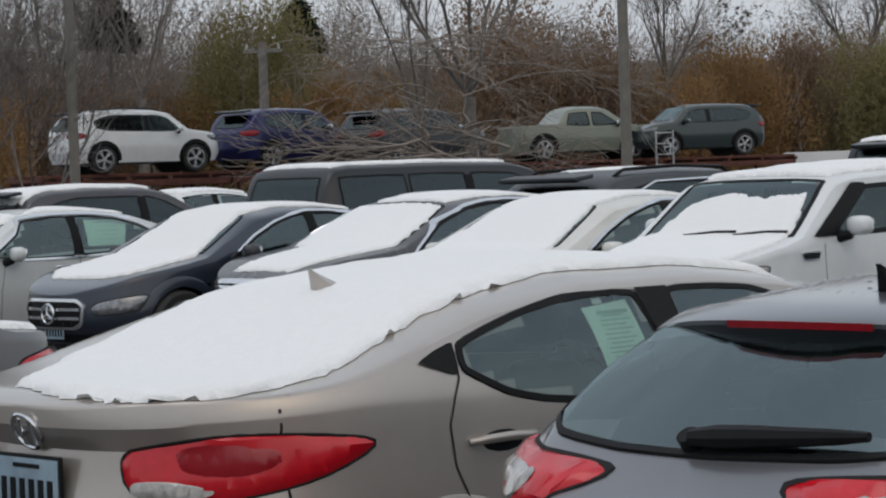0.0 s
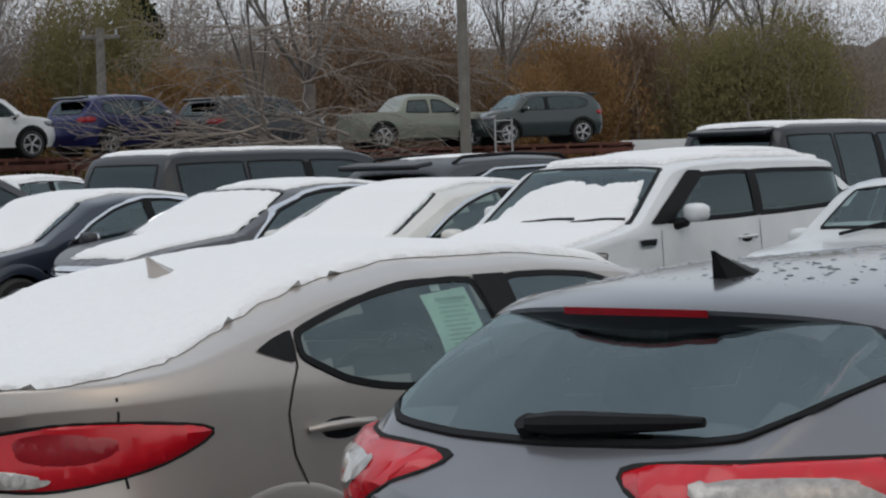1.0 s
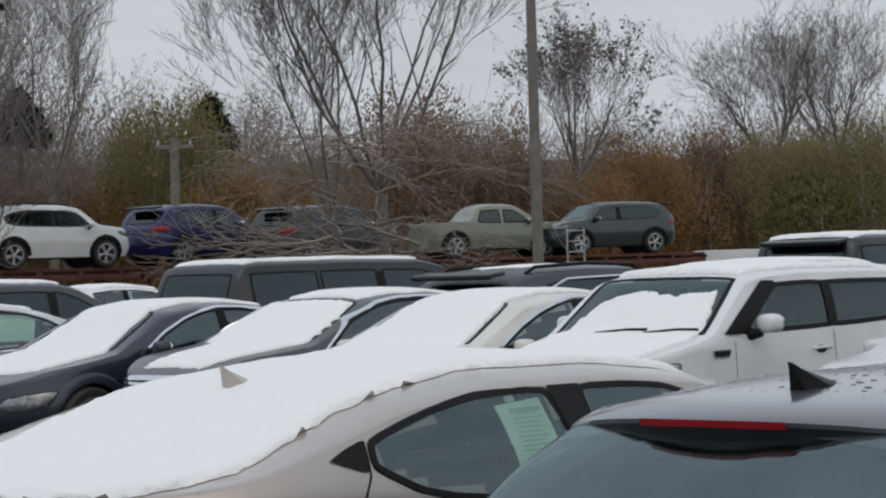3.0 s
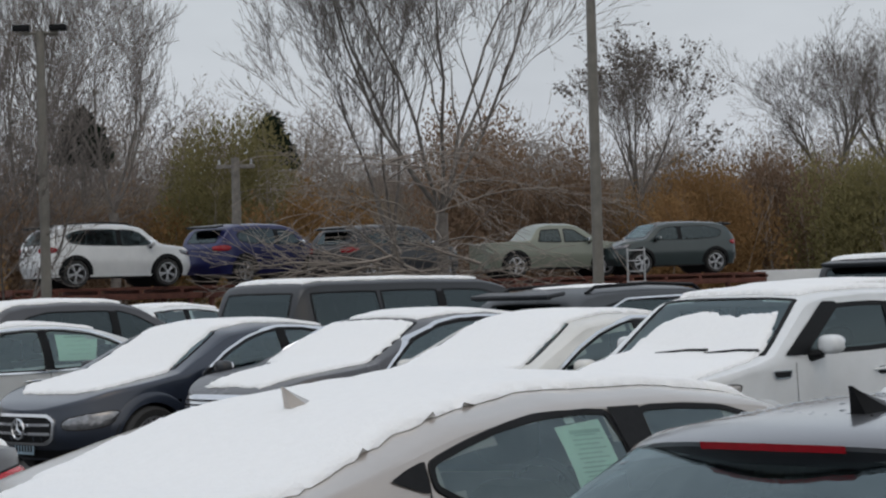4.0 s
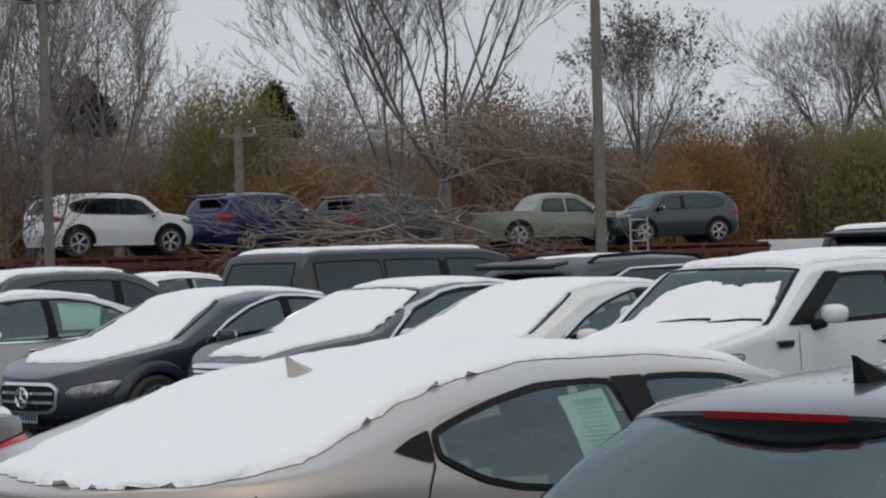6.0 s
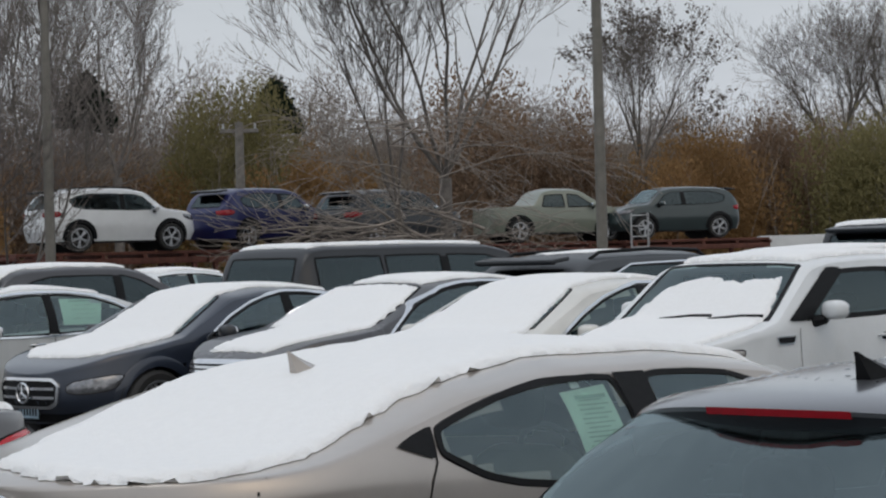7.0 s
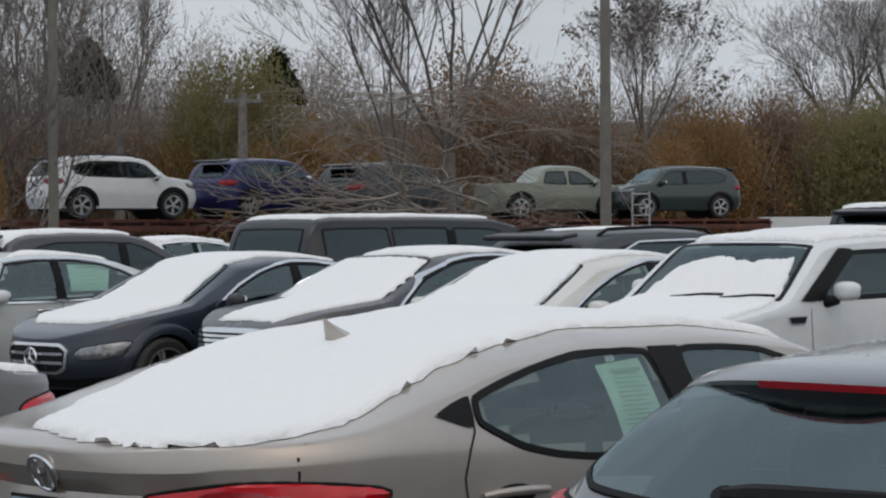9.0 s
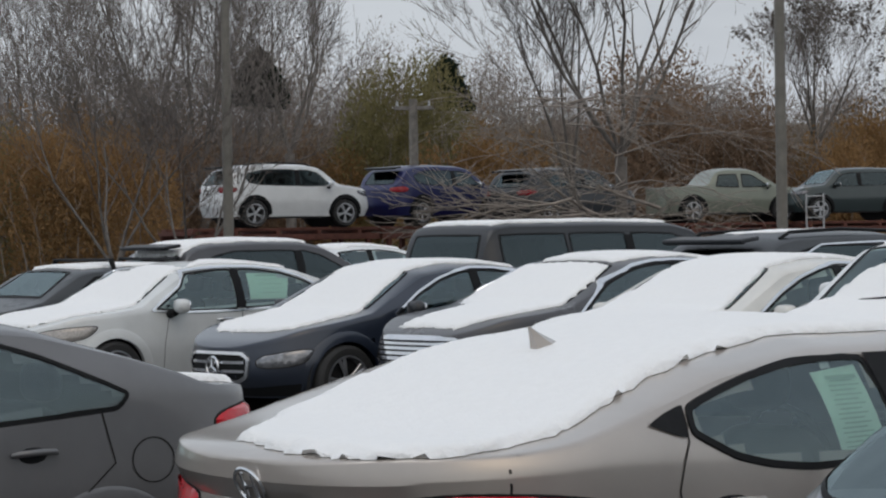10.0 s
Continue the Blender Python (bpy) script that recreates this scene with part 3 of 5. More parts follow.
def shark_fin(car, bvh, x, material, h=.075, l=.19):
    p, _ = drop_on(bvh, TOP, (x, 0), 0)
    bm = bmesh.new()
    rows = []
    for k in range(6):
        t = k / 5
        z = p.z - .01 + (h + .01) * t
        rows.append([bm.verts.new((x - l * .35 + l * (1 - t) ** 1.15 * c + .03 * (1 - t) - .03 * t * 0, w * (.034 * (1 - t) + .006), z)) for c, w in ((0, .55), (.5, 1), (1, 0.05), (1, -.05), (.5, -1), (0, -.55))])
    for a, b in zip(rows, rows[1:]):
        for i in range(6):
            bm.faces.new((a[i], a[(i + 1) % 6], b[(i + 1) % 6], b[i]))
    bm.faces.new(rows[-1])
    part("antenna_fin", bm, material, car)


def lamp(car, bvh, name, pts, d, offset, material, label="", base=0.0):
    """A lamp lens: a raised, domed patch with a dark seam round it."""
    poly = soften(flat(pts, d), .22, .06)
    if not base:
        part(name + "_seam", ring(bvh, poly, d, .006, .003, .004), M_GAP, car)
    bm = fill(poly, .035)
    for v in bm.verts:
        k = min(1, edge_dist((v.co.x, v.co.y), poly) / .03)
        v.co = drop_on(bvh, d, v.co, .001 + base + offset * math.sqrt(1 - (1 - k) ** 2))[0]
    outward(bm, d)
    return part(name, bm, material, car, label)


def oval_badge(car, bvh, y, z, w, h, d, tilt=0.0):
    """A plain chrome oval with bars, on the slope that the body has there."""
    lo, hi = drop_on(bvh, d, (y, z - .04), .01)[0], drop_on(bvh, d, (y, z + .04), .01)[0]
    P = lambda yy, zz: lo + (hi - lo) * ((zz - z + .04) / .08) + Vector((0, yy - y, 0))
    bm = bmesh.new()
    tube(bm, [P(y + w / 2 * math.cos(a), z + h / 2 * math.sin(a)) for a in [math.tau * k / 28 for k in range(29)]], .0065, 6)
    for o in (-.2, .2):
        tube(bm, [P(y + w * (o + .05), z - h * .36), P(y + w * (o - .05), z + h * .36)], .007, 6)
    tube(bm, [P(y - w * .2, z + h * .05), P(y + w * .2, z - h * .05)], .006, 6)
    part("badge", bm, M_CHROME, car)


def number_plate(car, bvh, y, z, d, w=.305, h=.152, backing=M_PLATE):
    c, n = drop_on(bvh, d, (y, z), .012)
    s = 1 if d.x > 0 else -1
    bm = bmesh.new()
    box(bm, (c.x - s * .006, y, z), (.012, w + .02, h + .02), .004)
    p = part("number_plate", bm, M_PLASTIC, car, "number plate in a black frame")
    bm = bmesh.new()
    box(bm, (c.x - s * .014, y, z), (.004, w, h), .001)
    part("plate_face", bm, backing, p)
    for yy, zz, sz in [(y - w * .38 + w * .152 * k, z - .018, (.002, .026, .07)) for k in range(6)] + [(y, z + .055, (.002, .13, .012))]:
        bm = bmesh.new()
        box(bm, (c.x - s * .0175, yy, zz), sz)
        part("plate_bar", bm, M_PLASTIC, p)


def window_sticker(car, bvh, pts, d, material=None, rows=17):
    """A sheet of printed paper inside the pane; its print is plain bars."""
    poly = flat(pts, d)
    sh = part("window_sticker", patch(bvh, poly, d, -.004), material or M_PAPER, car, "pale printed paper sticker")
    x0, x1 = min(p[0] for p in poly), max(p[0] for p in poly)
    z0, z1 = min(p[1] for p in poly), max(p[1] for p in poly)
    bm = bmesh.new()
    for k in range(rows):
        z = z1 - (z1 - z0) * (.10 + .82 * k / rows)
        xa, xb = x0 + (x1 - x0) * (.22 + .06 * (k % 3 == 1)), x0 + (x1 - x0) * (.78 - .10 * (k % 2))
        line = [drop_on(bvh, d, (xa + (xb - xa) * i / 3, z), -.001)[0] for i in range(4)]
        low = [drop_on(bvh, d, (xa + (xb - xa) * i / 3, z - (z1 - z0) * (.04 if k == 0 else .014)), -.001)[0] for i in range(4)]
        a, b = [bm.verts.new(q) for q in line], [bm.verts.new(q) for q in low]
        for i in range(3):
            bm.faces.new((a[i], a[i + 1], b[i + 1], b[i]))
    part("sticker_print", bm, M_PRINT, sh)


DR, DL = Vector((.75, .66, 0)).normalized(), Vector((.75, -.66, 0)).normalized()
for s, d in ((-1, DR), (1, DL)):
    lamp(elantra, EB, "tail_lamp", [(.08, s * .42, .93), (.10, s * .44, .81), (.2, s * .70, .795), (.45, s * .86, .85), (.70, s * .87, .945), (.45, s * .86, .975), (.2, s * .74, .985), (.1, s * .55, .955)], d, .018, M_RED, "red wraparound tail lamp")
    lamp(elantra, EB, "reversing_lamp", [(.1, s * .46, .855), (.1, s * .46, .81), (.16, s * .66, .805), (.2, s * .72, .83), (.14, s * .6, .86)], d, .008, M_CLEAR, base=.017)
    lamp(elantra, EB, "brake_lamp", [(.14, s * .60, .96), (.14, s * .62, .87), (.25, s * .80, .86), (.36, s * .85, .93), (.2, s * .74, .97)], d, .006, M_REDDARK, base=.017)
door_handle(elantra, EB, 1.16, .905, (1, -1), M_TAUPE, .27)
door_handle(elantra, EB, 2.2, .87, (1, -1), M_TAUPE)
shark_fin(elantra, EB, 1.25, M_TAUPE, .085, .2)
oval_badge(elantra, EB, 0, .985, .125, .095, REAR)
number_plate(elantra, EB, 0, .83, REAR)
window_sticker(elantra, EB, [(1.64, 0, 1.255), (1.86, 0, 1.27), (1.9, 0, .99), (1.68, 0, .98)], SIDE_R)
bm = patch(EB, [(1.70, 1.262), (1.70, 1.288), (1.745, 1.29), (1.745, 1.264)], SIDE_R, -.003)
part("window_tag", bm, M_PAPERW, elantra, "small white paper tag")

# -- graphite hatchback --
HX, HY, HL, HW = -0.30, -2.69, 4.45, 1.78
HT_TOP = [(0, .98), (.14, 1.05), (.24, 1.12), (.56, 1.34), (.7, 1.385), (1.2, 1.415), (2.05, 1.42), (2.55, 1.39), (2.9, 1.32), (3.55, 1.0), (4.05, .90), (4.45, .7)]
HT_BELT = [(0, .96), (.35, 1.04), (.85, 1.05), (1.65, .98), (3.25, .92), (3.95, .84), (4.45, .66)]
hatch, HB = make_car(
    "hatchback", pose(HX, HY, 0), "graphite metallic hatchback with rain drops on its roof", "car", HL, HW,
    dict(top=HT_TOP, belt=HT_BELT, er=1.15, ef=1.1, nr=2.4, tumble=smooth_curve([(0, 1.25), (.75, 1.15), (1.3, .6), (4.5, .5)], .2), step=.04, rail=.72, waist=.94,
         sr=[(.2, .12), (.5, .0), (.68, -.02), (.8, .04), (.98, .02), (1.1, .0)], sf=[(.2, -.1), (.5, 0), (.9, -.1)]),
    M_GREY, (.97, 3.62), .32, side=[[(1.1, 1.09), (1.45, 1.26), (2.05, 1.31), (2.1, 1.0), (1.35, 1.03)], [(2.2, 1.31), (2.6, 1.285), (3.25, .99), (2.2, .985)]],
    tops=[[(2.87, -.52), (2.87, .52), (3.5, .62), (3.5, -.62)]],
    rears=[[(-.44, 1.118), (-.52, 1.16), (-.60, 1.24), (-.56, 1.31), (-.45, 1.34), (.45, 1.34), (.56, 1.31), (.60, 1.24), (.54, 1.155), (.46, 1.112), (.25, 1.096), (0, 1.093), (-.3, 1.103)]],
    mirror=(3.1, .99, M_GREY), pane=M_GLASSR, interior_at=(2.25, 1.4), seat=M_SEATL, frame_w=.008,
    gaps=[([(.6, .62), (.70, .8), (.60, .95), (.68, 1.1)], REAR), ([(-.6, .62), (-.70, .8), (-.60, .95), (-.68, 1.1)], REAR)])
# roof spoiler with its brake lamp
bm = bmesh.new()
n = 18
rows = []
for i in range(n + 1):
    y = -.57 + 1.14 * i / n
    b = .2 * (y / .57) ** 2
    zt = drop_on(HB, TOP, (.81 + b * .6, y), .002)[0].z
    xr = .49 + b
    rows.append([bm.verts.new(q) for q in ((.81 + b * .6, y, zt), (.61 + b * .8, y, zt - .012), (xr + .015, y, zt - .034), (xr, y, zt - .044), (xr + .004, y, zt - .054), (xr + .03, y, zt - .056))])
for a, b in zip(rows, rows[1:]):
    for k in range(5):
        bm.faces.new((a[k], b[k], b[k + 1], a[k + 1]))
bmesh.ops.recalc_face_normals(bm, faces=bm.faces[:])
spoiler = part("roof_spoiler", bm, M_GREY, hatch)
bm = bmesh.new()
for i in range(6, n - 6):
    q0, q1 = -.57 + 1.14 * i / n, -.57 + 1.14 * (i + 1) / n
    f = []
    for y, o in ((q0, 0), (q1, 0), (q1, 1), (q0, 1)):
        b = .2 * (y / .57) ** 2
        zt = drop_on(HB, TOP, (.81 + b * .6, y), .002)[0].z
        f.append(bm.verts.new((.49 + b - .004 + .004 * o, y, zt - .043 - .016 * o)))
    bm.faces.new(f)
part("high_brake_lamp", bm, M_REDDARK, spoiler)
# black lower lip over the rear glass
bm = bmesh.new()
rows = []
for i in range(n + 1):
    y = -.57 + 1.14 * i / n
    b = .2 * (y / .57) ** 2
    zt = drop_on(HB, TOP, (.81 + b * .6, y), .002)[0].z
    drop = .03 * (1 + .9 * (y / .57) ** 2)
    rows.append([bm.verts.new(q) for q in ((.498 + b, y, zt - .053), (.504 + b, y, zt - .06 - drop * .5), (.512 + b, y, zt - .06 - drop), (.58 + b, y, zt - .062 - drop))])
for a, b in zip(rows, rows[1:]):
    for k in range(3):
        bm.faces.new((a[k], b[k], b[k + 1], a[k + 1]))
bmesh.ops.recalc_face_normals(bm, faces=bm.faces[:])
part("spoiler_lip", bm, M_BLACKP, spoiler)
for s, d in ((-1, DR), (1, DL)):
    lamp(hatch, HB, "tail_lamp", [(.06, s * .28, 1.06), (.09, s * .37, .98), (.2, s * .62, .90), (.4, s * .80, .89), (.70, s * .86, 1.03), (.5, s * .85, 1.075), (.22, s * .68, 1.088), (.1, s * .45, 1.078)], d, .02, M_RED, "red wraparound tail lamp")
    lamp(hatch, HB, "reversing_lamp", [(.1, s * .41, 1.045), (.13, s * .46, .98), (.26, s * .70, .95), (.36, s * .79, .985), (.26, s * .70, 1.05)], d, .008, M_CLEAR, base=.02)
shark_fin(hatch, HB, .87, M_PLASTIC, .06, .21)
oval_badge(hatch, HB, 0, .93, .15, .10, REAR)
number_plate(hatch, HB, 0, .72, REAR)
bm = bmesh.new()
pw = [drop_on(HB, REAR, (.05 - .41 * k / 6, 1.108 + .02 * k / 6), .03)[0] for k in range(7)]
tube(bm, pw, [.018, .026, .025, .022, .019, .016, .010], 8)
tube(bm, [drop_on(HB, REAR, (.06, 1.11), .0)[0], drop_on(HB, REAR, (.06, 1.11), .035)[0]], .024, 12)
part("rear_wiper", bm, M_PLASTIC, hatch)
# rain drops on the roof
bm = bmesh.new()
rnd = random.Random(5)
for k in range(760):
    x, y = rnd.uniform(.66, 2.5), rnd.uniform(-.55, .55)
    p, nn = drop_on(HB, TOP, (x, y), 0.0)
    r = rnd.uniform(.003, .011)
    q = [bm.verts.new(p + Vector((r * math.cos(a) * rnd.uniform(.7, 1.3), r * math.sin(a) * rnd.uniform(.7, 1.3), .0008))) for a in [math.tau * j / 7 for j in range(7)]]
    tp = bm.verts.new(p + nn * r * .4)
    for j in range(7):
        bm.faces.new((q[j], q[(j + 1) % 7], tp))
drops = part("rain_drops", bm, mat("water_drops", (.02, .02, .022), .05, 0, 1), None)
drops.matrix_world = pose(HX, HY, 0)
tagged(drops, "small rain drops beaded on the hatchback roof", "water drops", kind="stuff")


def backwards(xn, yc, L):
    """A car that faces the other way, with its nose at xn."""
    return pose(xn + L, yc, 0, 0, 0, 180)


def sedan(name, m, label, color, L, W, H, deck=1.06, cowl=1.0, hood=.92, nose=.74, snow=(), trim=None, chrome=True, mirror_mat=None, pane=None,
          shift=0.0, xa=1.45, arc=None, step=.06, wr=.33, wheel_x=(1.02, .88), seat=None, group="parked cars", spokes=5, tumble=.36, nf=2.8):
    """A saloon: deck, glasshouse, hood; chrome round the side glass where it has some."""
    A = L - xa
    top = [(0, deck - .06), (.12, deck), (.5, deck + .025), (.75 + shift, deck + .06), (1.5 + shift, H - .07), (2.05 + shift, H - .005), (2.55 + shift, H), (3.0 + shift, H - .06), (A + .25, cowl), (L - .45, hood), (L - .08, nose + .06), (L, nose)]
    belt = [(0, deck - .07), (.8, deck - .02), (1.6, .96), (3, .92), (A + .2, .92), (L - .5, hood - .06), (L, nose - .03)]
    xb, xf, xc = 2.35 + shift, 3.0 + shift, 1.15 + shift
    arc = arc or [(xb + .25, H - .092), (xf - .02, H - .125), (A - .3, H - .27), (A + .07, .968)]
    s1 = [(xb + .03, H - .088)] + arc + [(A - .35, .945), (xb + .03, .945)]
    s2 = [(xb - .04, H - .088), (xb - .3, H - .098), (xb - .6, H - .135), (xb - .85, H - .21), (xc - .04, 1.075), (xc + .02, 1.01), (xb - .06, .945)]
    car, bvh = make_car(name, m, label, "car", L, W, dict(top=top, belt=belt, er=.75, ef=1.2, nr=2.9, nf=nf, tumble=tumble, step=step,
                        sr=[(.2, .1), (.5, 0), (.7, .02), (1.0, .06)], sf=[(.2, -.15), (.4, 0), (.62, .0), (.8, -.04), (.95, -.1)]),
                        color, (wheel_x[0], L - wheel_x[1]), wr, side=[s1, s2], tops=[[(xf + .02, -W / 2 + .34), (xf + .02, W / 2 - .34), (A + .18, W / 2 - .21), (A + .18, -W / 2 + .21)]],
                        snow=snow, mirror=(A - .12, .985, mirror_mat or color), interior_at=(xb + .1, xb - .75), pane=pane, trim=trim, seat=seat, group=group, spokes=spokes, frame_w=.014,
                        gaps=[([(xb - .02, .95), (xb, .6), (xb + .02, .3)], SIDE_L), ([(A - .1, .93), (A - .02, .6), (A - .02, .3)], SIDE_L), ([(xc + .1, 1.0), (xc + .05, .8), (xc + .3, .6), (xc + .35, .3)], SIDE_L)])
    for d in (SIDE_L, SIDE_R):
        part("pillar_trim", patch(bvh, [(xb - .075, .955), (xb - .06, H - .09), (xb + .045, H - .09), (xb + .04, .955)], d, .011), M_PLASTIC, car)
    if chrome:
        hoop = [(xc - .10, 1.055), (xb - .87, H - .19), (xb - .62, H - .115), (xb - .3, H - .08), (xb, H - .07)] + [(x + .015, z + .018) for x, z in arc[:-1]] + [(arc[-1][0] + .06, arc[-1][1] - .012), (A - .35, .932), (xb, .932), (xc + .04, .985)]
        for d in (SIDE_L, SIDE_R):
            part("window_chrome", ring(bvh, soften(hoop, .12), d, .014, .010, .016), M_CHROME, car, "thin chrome strip round the side windows")
    door_handle(car, bvh, xc + .42, .86, (1, -1), M_CHROME if chrome else color, .2)
    door_handle(car, bvh, xb + .22, .84, (1, -1), M_CHROME if chrome else color, .2)
    return car, bvh


def front_lamp(car, bvh, L, z0, z1, y0, y1, sweep, material=M_HEADL):
    for s, d in ((1, Vector((-.75, -.66, 0)).normalized()), (-1, Vector((-.75, .66, 0)).normalized())):
        lamp(car, bvh, "head_lamp", [(L - .1, s * y0, z0), (L - .12, s * y0, z0 + (z1 - z0) * .65), (L - .35, s * (y0 + y1) / 2, z1), (L - sweep, s * y1, z1 + .03), (L - sweep * .75, s * y1, z0 + .03), (L - .25, s * (y0 + y1) / 2, z0 - .01)], d, .012, material, "clear head lamp")


def grille(car, bvh, w, z0, z1, bars, material=M_CHROME, star=False):
    poly = soften([(-w / 2, z0 + .04), (-w / 2 - .02, z1 - .05), (-w / 2 + .05, z1), (w / 2 - .05, z1), (w / 2 + .02, z1 - .05), (w / 2, z0 + .04), (w / 2 - .1, z0), (-w / 2 + .1, z0)], .12)
    gr = part("grille", patch(bvh, poly, FRONT, .006), M_PLASTIC, car, "black grille with chrome bars")
    part("grille_rim", ring(bvh, poly, FRONT, .022, .012, .02), material, gr)
    for k in range(bars):
        z = z0 + (z1 - z0) * (k + 1) / (bars + 1)
        part("grille_bar", strip(bvh, [(-w / 2 + .02, z), (w / 2 - .02, z)], FRONT, .028, .02), material, gr)
    if star:
        zc = (z0 + z1) / 2
        bm = bmesh.new()
        cpt = drop_on(bvh, FRONT, (0, zc), .04)[0]
        P = lambda a, r: Vector((cpt.x, r * math.sin(a), zc + r * math.cos(a)))
        tube(bm, [P(math.tau * k / 24, .092) for k in range(25)], .011, 6)
        for k in range(3):
            tube(bm, [P(0, 0), P(math.tau * k / 3, .088)], [.018, .007], 6)
        part("badge", bm, material, gr)


# -- second row, noses towards the aisle --
L = 4.92
merc, MB = sedan("sedan", backwards(9.10, 12.97, L), "dark navy sedan with a chrome grille and snow on its hood", M_NAVY, L, 1.85, 1.44, 1.06, .97, .85, .67, arc=[(2.55, 1.325), (2.8, 1.255), (3.1, 1.13), (3.4, .955)],
                 snow=[([(1.6, -.52), (1.6, .56), (2.8, .5), (3.3, .56), (3.75, .68), (4.45, .62), (4.6, .35), (4.6, -.4), (4.4, -.66), (3.75, -.68), (3.3, -.56), (2.8, -.52)], .03)], mirror_mat=M_BLACKP, wr=.34)
grille(merc, MB, .84, .37, .62, 2, star=True)
front_lamp(merc, MB, L, .49, .635, .50, .80, .62)
number_plate(merc, MB, 0, .33, FRONT)
poly = soften([(-.75, .22), (-.8, .34), (-.45, .30), (.45, .30), (.8, .34), (.75, .22)], .1)
part("lower_air_intake", patch(MB, poly, FRONT, .006), M_PLASTIC, merc)
L = 5.11
impala, IB = sedan("sedan", backwards(9.64, 10.77, L), "dark taupe sedan with chrome mirror caps and snowy windscreen", M_BROWNGREY, L, 1.85, 1.50, 1.1, 1.05, .96, .77, shift=.1, arc=[(2.7, 1.405), (3.0, 1.365), (3.4, 1.23), (3.8, .972)],
                   snow=[([(3.15, -.56), (3.15, .58), (3.75, .70), (3.95, .70), (4.6, .62), (4.9, .4), (4.9, -.4), (4.6, -.3), (3.98, -.45), (3.9, -.72), (3.7, -.70)], .028),
                         ([(1.7, -.50), (1.7, .56), (2.9, .56), (3.08, .5), (3.08, -.4), (2.7, -.5)], .028)], mirror_mat=M_CHROME)
grille(impala, IB, 1.1, .56, .78, 4)
front_lamp(impala, IB, L, .68, .80, .62, .86, .6)
L = 4.95
genesis, GB = sedan("sedan", backwards(9.4, 8.6, L), "ivory sedan with snow over windscreen, hood and roof", M_IVORY, L, 1.87, 1.47, 1.08, 1.02, .94, .76, arc=[(2.55, 1.35), (2.85, 1.27), (3.15, 1.15), (3.5, .975)],
                    snow=[([(1.5, -.52), (1.5, .56), (2.9, .54), (3.3, .6), (3.75, .72), (4.6, .66), (4.8, .4), (4.8, -.4), (4.6, -.68), (3.75, -.72), (3.3, -.6), (2.9, -.54)], .03)])
front_lamp(genesis, GB, L, .68, .80, .55, .86, .6)
grille(genesis, GB, .8, .5, .76, 3)
L = 4.82
sonata, SB = sedan("sedan", backwards(8.62, 16.2, L), "white sedan with a papered rear door window", M_SILVERW, L, 1.83, 1.46, 1.06, 1.0, .92, .74,
                   snow=[([(1.5, -.5), (1.5, .56), (2.9, .54), (2.9, .0), (3.05, -.15), (3.05, -.45), (3.3, -.6), (3.75, -.70), (4.5, -.62), (4.65, -.3), (4.65, .4), (4.4, .64), (3.75, .72), (3.3, .62), (2.85, .56), (2.85, -.5)][:13] + [(3.3, .62), (2.85, .56)], .026)])
front_lamp(sonata, SB, L, .66, .80, .5, .84, .75, M_CLEAR)
window_sticker(sonata, SB, [(1.62, 0, 1.31), (2.18, 0, 1.33), (2.2, 0, 1.04), (1.72, 0, 1.04)], SIDE_L, M_PAPER, 5)

# -- white boxy hatchback --
L, W = 4.12, 1.80
soul, SO = make_car(
    "hatchback", backwards(9.71, 6.19, L), "white boxy hatchback with black pillars and a snowed windscreen", "car", L, W,
    dict(top=[(0, 1.0), (.05, 1.1), (.13, 1.48), (.22, 1.57), (.6, 1.61), (1.8, 1.625), (2.35, 1.60), (2.6, 1.55), (3.15, 1.10), (3.4, 1.06), (3.85, .97), (4.05, .86), (4.12, .78)],
         belt=[(0, .95), (.3, 1.08), (1.5, 1.04), (2.9, 1.0), (3.4, .98), (3.9, .88), (4.12, .74)], er=.6, ef=1.0, nr=3.4, nf=3.0, tumble=.22, step=.05, rail=.86, arc=3.2,
         sr=[(.2, .1), (.5, 0), (1.0, .03)], sf=[(.2, -.12), (.45, 0), (.9, -.06)]),
    M_WHITE, (.75, 3.32), .335, side=[[(.28, 1.18), (.22, 1.49), (1.54, 1.505), (1.54, 1.13)], [(1.58, 1.505), (2.24, 1.495), (2.80, 1.115), (1.58, 1.13)]],
    tops=[[(2.56, -.66), (2.56, .66), (3.14, .76), (3.14, -.76)]],
    snow=[([(.3, -.6), (.3, .6), (1.2, .62), (2.45, .6), (2.45, -.6), (1.2, -.62)], .035), ([(2.8, -.50), (2.72, -.2), (2.76, .2), (2.72, .6), (3.1, .72), (3.5, .72), (3.9, .6), (4.0, .3), (4.0, -.3), (3.9, -.6), (3.5, -.74), (3.2, -.74), (3.1, -.64)], .025)],
    mirror=(2.66, 1.17, M_WHITE), interior_at=(2.0, 1.1), pane=M_TINT, seat=M_SEAT,
    gaps=[([(1.56, 1.09), (1.56, .6), (1.6, .3)], SIDE_L), ([(2.88, 1.06), (2.90, .6), (2.86, .3)], SIDE_L)])
